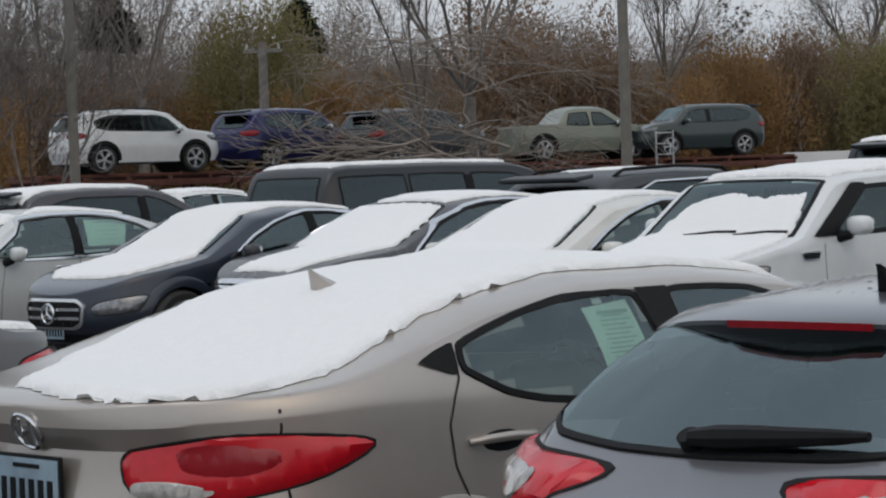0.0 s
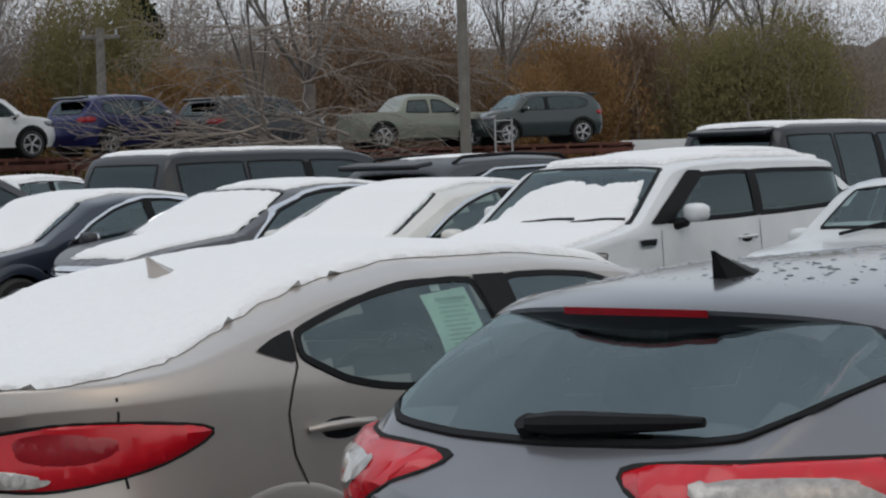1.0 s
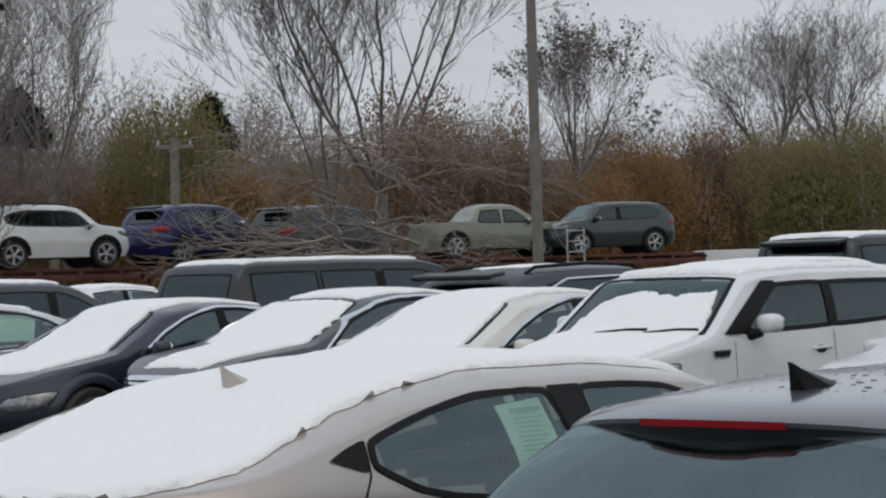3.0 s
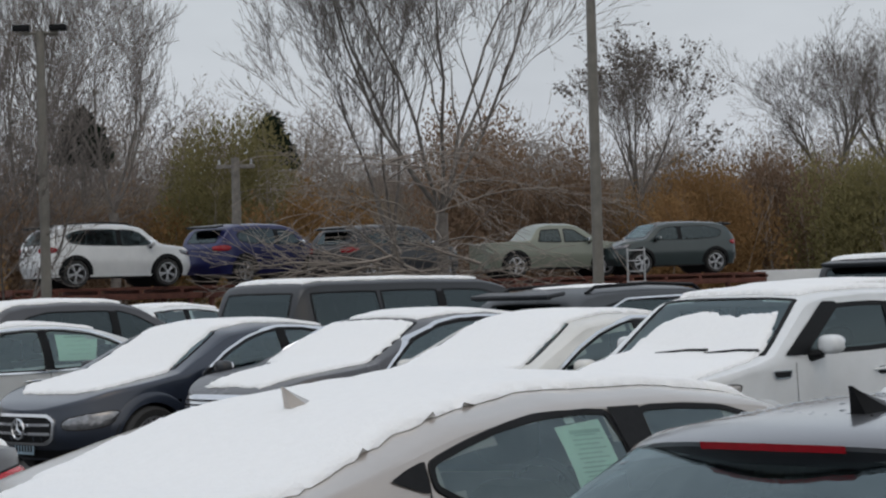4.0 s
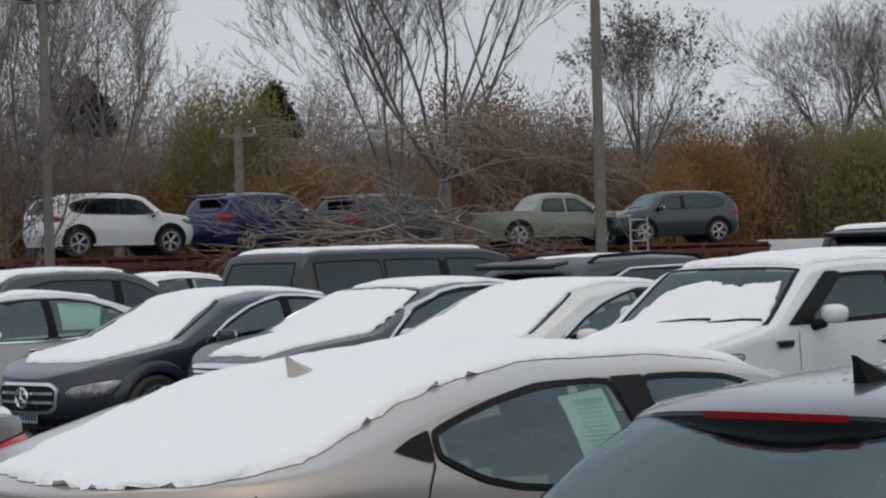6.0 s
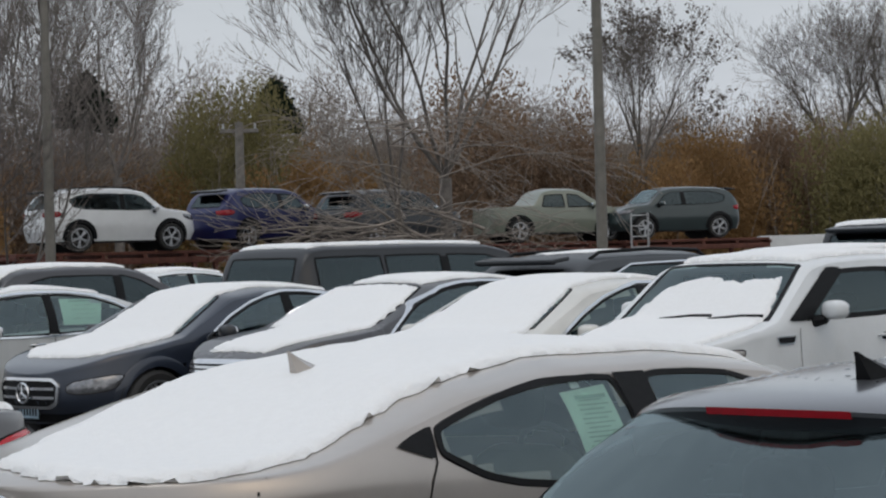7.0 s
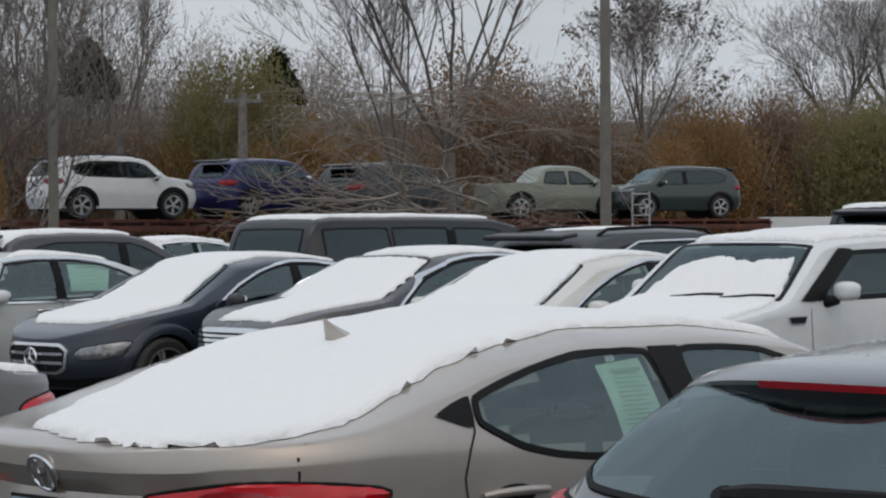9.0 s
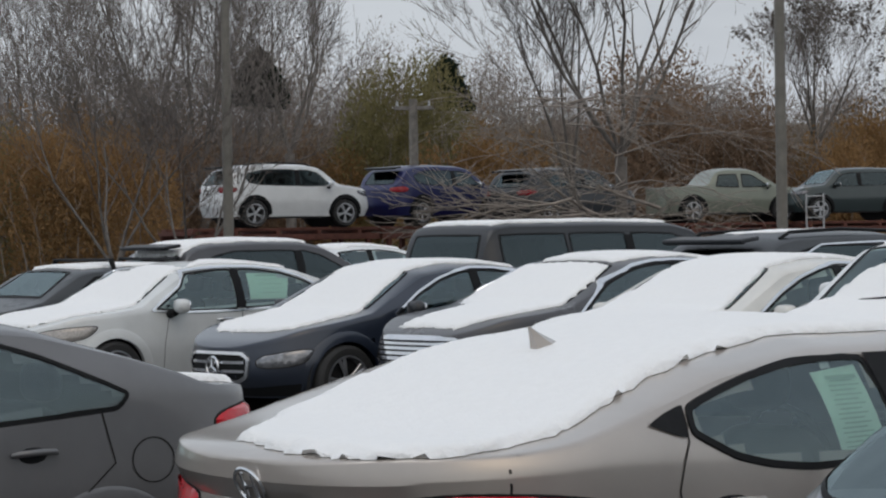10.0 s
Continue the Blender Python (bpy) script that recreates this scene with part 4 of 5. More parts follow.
for d in (SIDE_L, SIDE_R):
    part("pillar_trim", patch(SO, [(1.50, 1.135), (1.50, 1.50), (1.62, 1.50), (1.62, 1.13)], d, .012), M_PLASTIC, soul)
    part("pillar_trim", patch(SO, soften([(2.21, 1.51), (2.40, 1.52), (3.02, 1.11), (2.79, 1.11)], .06), d, .012), M_PLASTIC, soul)
    part("fender_badge", patch(SO, soften([(2.95, 1.0), (2.98, .945), (3.16, .945), (3.18, 1.0)], .1), d, .012), M_PLASTIC, soul)
    part("fender_badge_rim", ring(SO, soften([(2.95, 1.0), (2.98, .945), (3.16, .945), (3.18, 1.0)], .1), d, .008, .004, .014), M_CHROME, soul)
front_lamp(soul, SO, L, .76, .90, .52, .86, .62, M_CLEAR)
door_handle(soul, SO, 1.75, .96, (1, -1), M_WHITE)
door_handle(soul, SO, .82, .98, (1, -1), M_WHITE)
for s in (-.3, .2):
    bm = bmesh.new()
    tube(bm, [drop_on(SO, TOP, (3.16, s), .02)[0], drop_on(SO, TOP, (3.12, s + .3), .035)[0], drop_on(SO, TOP, (3.11, s + .5), .035)[0]], .012, 6)
    part("wiper", bm, M_PLASTIC, soul)
L = 4.6
right, RB = sedan("sedan", backwards(9.36, 3.0, L), "silver-white sedan with a bare windscreen and black wipers", M_SILVERW, L, 1.80, 1.47, 1.06, 1.02, .95, .78)
for s in (-.45, .15):
    bm = bmesh.new()
    tube(bm, [drop_on(RB, TOP, (3.42, s), .02)[0], drop_on(RB, TOP, (3.32, s + .3), .03)[0], drop_on(RB, TOP, (3.30, s + .55), .03)[0]], .013, 6)
    part("wiper", bm, M_PLASTIC, right)
# small car with a roof rack
L, W = 3.85, 1.70
small, MI = make_car(
    "hatchback", backwards(9.6, 19.2, L), "dark small hatchback with roof bars and a snowy roof", "car", L, W,
    dict(top=[(0, .95), (.1, 1.05), (.35, 1.34), (.6, 1.39), (1.6, 1.41), (2.2, 1.39), (2.4, 1.35), (2.95, 1.0), (3.5, .90), (3.85, .75)],
         belt=[(0, .9), (.4, .98), (2.8, .93), (3.5, .82), (3.85, .70)], er=.6, ef=.9, tumble=.25, step=.06, rail=.82),
    M_SLATE, (.65, 3.1), .31, side=[[(.5, 1.02), (.55, 1.27), (1.25, 1.30), (1.25, 1.0)], [(1.33, 1.30), (2.2, 1.28), (2.62, .99), (1.33, .98)]],
    tops=[[(2.38, -.52), (2.38, .52), (2.88, .62), (2.88, -.62)]], snow=[([(.5, -.56), (.5, .56), (2.25, .55), (2.25, -.55)], .03)], mirror=(2.55, .98, M_BLACKP), interior_at=(1.8, 1.0))
for x in (.95, 1.9):
    bm = bmesh.new()
    tube(bm, [(x, y, 1.47) for y in (-.66, 0, .66)], .02, 8)
    for s in (-1, 1):
        tube(bm, [(x, s * .62, 1.475), (x, s * .66, 1.40), (x, s * .7, 1.30)], [.035, .03, .02], 8)
    part("roof_bar", bm, M_PLASTIC, small)

# -- charcoal sedan in the first row, its tail towards the aisle --
L = 4.5
old, OB = sedan("sedan", pose(2.28, 3.45, 0, 0, 0, 180), "charcoal metallic sedan with dark window frames", M_DARKGREY, L, 1.775, 1.45, 1.075, 1.0, .92, .74, chrome=False, step=.045, shift=-.22, wr=.29,
                snow=[([(.15, -.45), (.2, .6), (.5, .66), (.62, .4), (.62, -.3), (.5, -.55)], .025)])
for s, d in ((-1, DR), (1, DL)):
    lamp(old, OB, "tail_lamp", [(.1, s * .6, .98), (.12, s * .6, .83), (.35, s * .85, .84), (.46, s * .87, .92), (.40, s * .86, .975), (.2, s * .72, 1.0)], d, .02, M_RED, "red tail lamp")
fuel = [(.80 + .1 * math.cos(a), .80 + .09 * math.sin(a)) for a in [math.tau * k / 24 for k in range(25)]]
part("fuel_flap_seam", strip(OB, fuel, SIDE_L, .006, .003), M_GAP, old)


def suv(name, m, label, color, L, W, H, snow=True, thin=False, rails=False, chrome=False, tall=False, spoiler=True, step=.08, pane=None, group="parked cars", closed=False, dark_arch=False, spokes=5, wr=.36, mirror_mat=None, lamps=True, category="car"):
    """A sport utility car; tall: with an upright tail and a long flat roof."""
    if tall:
        top = [(0, 1.0), (.06, 1.12), (.2, 1.6), (.32, H - .05), (.6, H - .01), (2.2, H), (3.4, H - .02), (3.8, H - .1), (L - 1.25, 1.2), (L - .3, 1.08), (L, .9)]
        xr, xf = .45, 3.55
    else:
        top = [(0, .98), (.06, 1.06), (.3, 1.36), (.5, H - .10), (.85, H - .03), (1.7, H), (2.5, H - .02), (2.9, H - .10), (L - 1.12, 1.12), (L - .35, 1.02), (L, .84)]
        xr, xf = .75, 2.75
    belt = [(0, .94), (.5, 1.06), (1.6, 1.03), (L - 1.3, 1.0), (L - .4, .94), (L, .80)]
    A, B, C2 = L - 1.35, (xr + L - 1.35) * .56, (xr + L - 1.35) * .33
    hi = H - .15 if tall else H - .17
    s = [[(B + .04, hi), (xf - .2, hi - .02), (xf + .05, hi - .09), (A, 1.08), (B + .04, 1.06)]]
    if tall:
        s += [[(C2 + .03, hi), (B - .05, hi), (B - .05, 1.07), (C2 + .03, 1.08)], [(xr - .05, hi - .01), (C2 - .03, hi), (C2 - .03, 1.08), (xr - .05, 1.1)]]
    else:
        s += [[(xr - .1, hi - .16), (xr + .15, hi - .06), (xr + .5, hi), (B - .05, hi), (B - .05, 1.07), (xr + .35, 1.10), (xr, 1.16)]]
    car, bvh = make_car(name, m, label, category, L, W, dict(top=top, belt=belt, er=.6, ef=1.0, nr=3.4, nf=3.0, tumble=.26 if tall else .33, step=step, rail=.88 if tall else .82, arc=3.6 if tall else 2.6, zbot=.28,
                        sr=[(.28, .1), (.55, 0), (1.0, .03)], sf=[(.28, -.12), (.5, 0), (.95, -.06)]),
                        color, (.92, L - .95), wr, side=s, tops=[[(xf + .05, -W / 2 + .36), (xf + .05, W / 2 - .36), (A + .2, W / 2 - .26), (A + .2, -W / 2 + .26)]],
                        rears=[[(-.66, 1.1), (-.6, H - .16), (.6, H - .16), (.66, 1.1)] if tall else [(-.58, 1.12), (-.52, H - .2), (.52, H - .2), (.58, 1.12)]], snow=[([(1.0, -.3), (.8, .1), (1.0, .42), (2.2, .4), (2.3, -.3)], .012)] if thin else [([(.4, -.62), (.4, .62), (xf - .1, .6), (xf - .1, -.6)], .03)] if snow else [],
                        mirror=(A - .1, 1.1, mirror_mat or color), interior_at=(B + .15, B - .75), pane=pane or M_TINT, frame_w=.016, group=group, closed=closed, archmat=M_PLASTIC if dark_arch else None, spokes=spokes)
    if spoiler:
        bm = bmesh.new()
        box(bm, (.30, 0, H - .10), (.30, 1.16, .05), .018, Matrix.Rotation(-.12, 4, "Y"))
        box(bm, (.22, 0, H - .13), (.08, 1.1, .04), .012)
        part("roof_spoiler", bm, M_BLACKP if color is not M_WHITE else M_PLASTIC, car)
    if rails:
        for q in (-1, 1):
            bm = bmesh.new()
            tube(bm, [drop_on(bvh, TOP, (x, q * (W / 2 - .3)), o)[0] for x, o in ((.7, .0), (.85, .05), (1.7, .055), (2.5, .05), (2.65, .0))], .02, 8)
            part("roof_rail", bm, M_PLASTIC, car)
    if chrome:
        hoop = [(xr + .1, H - .30), (xr + .5, H - .165), (B, H - .145), (xf, H - .18), (A + .1, 1.05), (B, 1.03), (xr + .3, 1.07)]
        for d in (SIDE_L, SIDE_R):
            part("window_chrome", ring(bvh, soften(hoop, .12), d, .014, .008, .013), M_CHROME, car, "chrome strip round the side windows")
    for d in (SIDE_L, SIDE_R):
        part("pillar_trim", patch(bvh, [(B - .09, 1.07), (B - .075, H - .185), (B + .065, H - .185), (B + .055, 1.07)], d, .011), M_PLASTIC, car)
    if lamps:
        for q, d in ((-1, DR), (1, DL)):
            lamp(car, bvh, "tail_lamp", [(.06, q * .5, 1.03), (.08, q * .52, .9), (.35, q * .88, .9), (.45, q * .9, 1.0), (.3, q * .84, 1.06)], d, .015, M_REDDARK)
        front_lamp(car, bvh, L, .8, .92, .55, W / 2 - .03, .6)
    return car, bvh


# -- third row, tails towards the second --
suv("suv", pose(14.8, 23.1, 0), "dark grey utility car with a black spoiler and thin snow", M_BROWNGREY, 4.85, 1.9, 1.70, chrome=False)
suv("suv", pose(14.7, 16.4, 0), "black long utility wagon with a snowy roof and dark glass", M_BLACKP, 5.5, 1.95, 1.86, tall=True, spoiler=False)
suv("suv", pose(14.8, 12.2, 0), "black utility car with roof rails and chrome window strip", M_SLATE, 4.7, 1.88, 1.70, thin=True, rails=True, chrome=True)
suv("suv", pose(14.8, 9.0, 0), "white utility car with a snow-covered roof", M_WHITE, 4.6, 1.85, 1.68)
big, BB = suv("suv", pose(20.2, 11.4, 0), "black tall utility wagon with a wide roof spoiler", M_BLACKP, 5.2, 1.95, 1.98, tall=True)
L = 4.7
sedan("sedan", backwards(18.1, 25.45, L), "white sedan far back with snow on its roof", M_WHITE, L, 1.83, 1.58, 1.12, 1.1, 1.0, .8, chrome=False, step=.09,
      snow=[([(1.5, -.5), (1.5, .5), (2.9, .5), (2.9, -.5)], .03), ([(3.6, -.6), (3.6, .6), (4.4, .5), (4.4, -.5)], .03)])
# -- raised cars on the carrier --
DZ = 2.0
RC = "cars on the carrier"
suv("suv", pose(31.55, 45.15, DZ, 0, 0, -10), "white utility car on the carrier deck", M_WHITE, 4.5, 1.87, 1.67, snow=False, dark_arch=True, group=RC, rails=True)
suv("suv", pose(36.5, 44.4, DZ, 0, 0, 4), "deep blue utility car on the carrier deck", M_BLUE, 4.5, 1.87, 1.67, snow=False, dark_arch=True, group=RC)
suv("suv", pose(38.6, 41.6, DZ - .15, 0, 0, 0), "dark utility car behind broken branches", M_BLACKP, 4.5, 1.87, 1.67, snow=False, group=RC)
suv("suv", pose(56.45, 42.2, DZ, 0, 0, 158), "dark green-grey utility car facing its neighbour", M_DKGREEN, 4.5, 1.87, 1.67, snow=False, dark_arch=True, group=RC)
# pickup
L, W, H = 4.97, 1.9, 1.69
pick, PB = make_car("pickup", pose(48.98, 46.2, DZ, 0, 0, -24), "sage green pickup on the carrier deck", "pickup", L, W,
                    dict(top=[(0, 1.06), (.06, 1.10), (1.25, 1.14), (1.5, 1.16), (1.82, H - .08), (2.15, H), (2.9, H - .01), (3.2, H - .08), (L - 1.1, 1.12), (L - .35, 1.02), (L, .84)],
                         belt=[(0, 1.04), (1.2, 1.09), (1.8, 1.04), (L - 1.3, 1.0), (L - .4, .94), (L, .8)], er=.5, ef=1.0, tumble=.33, step=.08, rail=.82, zbot=.3),
                    M_SAGE, (1.0, L - .95), .37, side=[[(1.88, H - .22), (2.5, H - .19), (2.55, 1.07), (1.75, 1.10)], [(2.64, H - .19), (3.0, H - .22), (L - 1.4, 1.09), (2.64, 1.07)]],
                    tops=[[(3.15, -.58), (3.15, .58), (L - 1.15, .68), (L - 1.15, -.68)]], mirror=(L - 1.5, 1.12, M_SAGE), interior_at=(2.7, 1.9), pane=M_TINT, archmat=M_PLASTIC, group=RC)

# ---- ground ----
bm = bmesh.new()
bmesh.ops.create_grid(bm, x_segments=60, y_segments=60, size=1500)
g = part("ground", bm, M_ASPHALT, None, smooth=False)
tagged(g, "dark wet asphalt of the car park", "ground", kind="structure")
# ---- carrier deck, poles ----
CAM0 = Vector((-3.76, -5.75, 1.68))


def away(angle, d, z=0.0):
    """A place d metres from the viewpoint, at an angle from the rows' axis."""
    return Vector((CAM0.x + d * math.cos(radians(angle)), CAM0.y + d * math.sin(radians(angle)), z))


def light_pole(p, h, head):
    e = thing("light_pole", pose(p.x, p.y, 0, 0, 0, -42), "weathered grey steel light pole" + (" with two lamp heads" if head else ""), "light pole", "light poles")
    bm = bmesh.new()
    tube(bm, [(0, 0, 0), (0, 0, h * .5), (0, 0, h)], [.11, .10, .08], 12)
    part("pole", bm, M_POLE, e)
    bm = bmesh.new()
    tube(bm, [(0, 0, 0), (0, 0, .5), (0, 0, .55)], [.3, .3, .26], 16)
    part("base", bm, M_TRAILER, e)
    if head:
        bm = bmesh.new()
        tube(bm, [(-.35, 0, h - .05), (.35, 0, h - .05)], .035, 8)
        part("arm", bm, M_POLE, e)
        for s in (-1, 1):
            bm = bmesh.new()
            box(bm, (s * .36, 0, h + .06), (.34, .28, .12), .03)
            part("lamp_head", bm, M_PLASTIC, e)


light_pole(Vector((29.67, 23.95, 0)), 9.5, False)
light_pole(Vector((23.47, 32.9, 0)), 7.0, True)
pp = Vector((39.4, 46.2, 0))
e = thing("utility_pole", pose(pp.x, pp.y, 0, 0, 0, -42), "short grey timber utility pole with a cross arm", "pole")
bm = bmesh.new()
tube(bm, [(0, 0, 0), (0, 0, 5.6)], [.16, .12], 12)
part("pole", bm, M_WOODPOLE, e)
bm = bmesh.new()
box(bm, (0, 0, 5.35), (1.1, .1, .12), .01)
part("cross_arm", bm, M_WOODPOLE, e)
for x in (-.45, .45):
    bm = bmesh.new()
    tube(bm, [(x, 0, 5.4), (x, 0, 5.55)], [.04, .03], 8)
    part("insulator", bm, M_GALV, e)


def deck(x0, x1, y, rz, label):
    """A low steel loading deck: two wheel tracks on posts with cross members."""
    e = thing("carrier_deck", pose(x0, y, 0, 0, 0, rz), label, "car carrier", "carrier decks")
    n = x1 - x0
    for s in (-.78, .78):
        bm = bmesh.new()
        box(bm, (n / 2, s, DZ - .05), (n, .42, .08), .01)
        part("wheel_track", bm, M_STEEL, e)
    for k in range(int(n / 1.2) + 1):
        bm = bmesh.new()
        box(bm, (k * 1.2, 0, DZ - .14), (.1, 2.1, .1), .01)
        part("cross_member", bm, M_STEEL, e)
    for k in (0.3, n / 2, n - .3):
        for s in (-.95, .95):
            bm = bmesh.new()
            box(bm, (k, s, DZ / 2 - .08), (.12, .12, DZ - .16), .01)
            part("post", bm, M_STEEL, e)
    for s in (-1.0, 1.0):
        bm = bmesh.new()
        box(bm, (n / 2, s, DZ - .26), (n, .08, .16), .01)
        part("side_rail", bm, M_STEEL, e)


deck(30.8, 36.2, 45.5, -10, "rusty red steel car carrier deck on posts")
deck(36.0, 41.2, 44.6, 4, "rusty red steel car carrier deck on posts")
deck(38.4, 43.4, 41.6, 0, "rusty red steel car carrier deck on posts")
deck(48.7, 54.1, 46.3, -24, "rusty red steel car carrier deck on posts")
deck(57.1, 62.2, 41.8, 158, "rusty red steel car carrier deck on posts")
# ladder rail at the carrier
e = thing("ladder", pose(50.8, 41.2, 1.2), "small galvanised access ladder at the carrier", "ladder")
for s in (-.18, .18):
    bm = bmesh.new()
    tube(bm, [(s, -s, 0), (s, -s, 1.6)], .03, 8)
    part("rail", bm, M_GALV, e)
for k in range(5):
    bm = bmesh.new()
    tube(bm, [(-.18, .18, .25 + .32 * k), (.18, -.18, .25 + .32 * k)], .02, 8)
    part("rung", bm, M_GALV, e)
bm = bmesh.new()
box(bm, (0, 0, -.6), (.5, .5, 1.2), .02)
part("ladder_foot", bm, M_STEEL, e)

# ---- trees ----


def prisms(segs, sides=4):
    """Tapered branch pieces as one mesh."""
    a = np.array([s[0] for s in segs])
    b = np.array([s[1] for s in segs])
    ra = np.array([s[2] for s in segs])
    rb = np.array([s[3] for s in segs])
    d = b - a
    d /= np.maximum(np.linalg.norm(d, axis=1, keepdims=True), 1e-9)
    ref = np.where(np.abs(d[:, 2:3]) < .9, np.array([[0, 0, 1.0]]), np.array([[1.0, 0, 0]]))
    u = np.cross(d, ref)
    u /= np.linalg.norm(u, axis=1, keepdims=True)
    v = np.cross(d, u)
    vs = []
    for base, r in ((a, ra), (b, rb)):
        for k in range(sides):
            t = math.tau * k / sides
            vs.append(base + (u * math.cos(t) + v * math.sin(t)) * r[:, None])
    V = np.stack(vs, 1).reshape(-1, 3)
    o = (np.arange(len(segs)) * sides * 2)[:, None, None]
    q = np.array([(k, (k + 1) % sides, sides + (k + 1) % sides, sides + k) for k in range(sides)])[None]
    return V, (o + q).reshape(-1, 4)


def ribbons(segs, seed):
    """Twigs too thin for a round section: one tapering face each."""
    g = np.random.default_rng(seed)
    a = np.array([s[0] for s in segs])
    b = np.array([s[1] for s in segs])
    d = b - a
    w = np.cross(d, g.normal(0, 1, d.shape))
    w /= np.maximum(np.linalg.norm(w, axis=1, keepdims=True), 1e-9)
    ra = np.array([s[2] for s in segs])[:, None] * .85
    rb = np.array([s[3] for s in segs])[:, None] * .85
    V = np.stack([a - w * ra, a + w * ra, b + w * rb, b - w * rb], 1).reshape(-1, 3)
    return V, np.arange(4 * len(segs)).reshape(-1, 4)


def grow(rnd, p, d, length, r, level, out, droop=0.0, spread=.55, kids=(3, 5), wob=.13, bare=.62):
    """A limb of several bends that throws side limbs."""
    n = 5 if level > 1 else 3
    pts = [p]
    step = length / n
    for i in range(n):
        d = (d + Vector((rnd.gauss(0, wob), rnd.gauss(0, wob), rnd.gauss(0, wob * .7) + .06 - droop))).normalized()
        q = p + d * step
        r1 = max(.006, r * (1 - .55 * (i + 1) / n))
        out.append((tuple(p), tuple(q), max(.0065, r * (1 - .55 * i / n)), r1))
        if level > 0 and i > 0:
            for _ in range(rnd.randint(*kids) if i == n - 1 else (1 if rnd.random() < bare else 2)):
                side = Vector((rnd.gauss(0, 1), rnd.gauss(0, 1), rnd.gauss(.15, .6))).normalized()
                grow(rnd, q, (d + side * spread * rnd.uniform(.6, 1.4)).normalized(), length * rnd.uniform(.42, .68), r1 * .62, level - 1, out, droop, spread, kids, wob, bare)
        p = q


def leaves(rnd, centers, n, size, spread, slim=.6, rise=0.0):
    g = np.random.default_rng(rnd.randrange(9999))
    cc = np.array(centers)
    c = cc[g.integers(0, len(cc), n)] + g.normal(0, spread, (n, 3))
    u = g.normal(0, 1, (n, 3)) + np.array([0, 0, rise])
    u /= np.linalg.norm(u, axis=1, keepdims=True)
    w = np.cross(u, g.normal(0, 1, (n, 3)))
    w /= np.linalg.norm(w, axis=1, keepdims=True)
    s = size * g.uniform(.5, 1.3, (n, 1))
    V = np.stack([c - u * s, c + w * s * slim, c + u * s, c - w * s * slim], 1).reshape(-1, 3)
    return V, np.arange(4 * n).reshape(n, 4)


def raw(name, V, F, material, parent=None, label=""):
    me = bpy.data.meshes.new(name)
    F = np.asarray(F, dtype=np.int32)
    nf = len(F)
    me.vertices.add(len(V))
    me.vertices.foreach_set("co", np.asarray(V, dtype=np.float32).ravel())
    me.loops.add(4 * nf)
    me.loops.foreach_set("vertex_index", F.ravel())
    me.polygons.add(nf)
    me.polygons.foreach_set("loop_start", np.arange(0, 4 * nf, 4, dtype=np.int32))
    me.update(calc_edges=True)
    me.materials.append(material)
    ob = new(name, me)
    ob.parent = parent
    return tagged(ob, label)


def tree(p, h, r, seed, label, stems=1, level=4, droop=0.0, spread=.55, lean=(0, 0), leaf=None, nleaf=0, lsize=.12, kids=(2, 3), fork=.22, open_=.35, reach=.56, lspread=.15, limb=.36, bare=.62, wob=.13):
    rnd = random.Random(seed)
    e = thing("tree", pose(p.x, p.y, p.z), label, "tree", "trees")
    segs = []
    base = Vector((0, 0, h * fork))
    segs.append(((0, 0, -.1), tuple(base * .5 + Vector((.05, .03, 0))), r * 1.25, r * 1.05))
    segs.append((tuple(base * .5 + Vector((.05, .03, 0))), tuple(base), r * 1.05, r))
    for k in range(stems):
        a = math.tau * k / stems + rnd.uniform(-.4, .4)
        d = Vector((math.cos(a) * open_ + lean[0], math.sin(a) * open_ + lean[1], 1)).normalized()
        grow(rnd, base, d, h * reach * rnd.uniform(.85, 1.12), r * limb, level, segs, droop, spread, kids, wob, bare)
    thick = [s for s in segs if s[2] > .02]
    thin = [s for s in segs if s[2] <= .02]
    V, F = prisms(thick, 6)
    t = raw("trunk", V, F, M_BARK, e)
    t.data.polygons.foreach_set("use_smooth", [True] * len(t.data.polygons))
    if thin:
        V, F = ribbons(thin, seed)
        raw("crown", V, F, M_BRANCH, e)
    if leaf:
        mid = Vector((0, 0, h * .72))
        tips = sorted((s[1] for s in thin), key=lambda q: (Vector(q) - mid).length)
        V, F = leaves(rnd, tips[len(tips) // 2:], nleaf, lsize, lspread)
        raw("leaves", V, F, leaf, e)
    return e


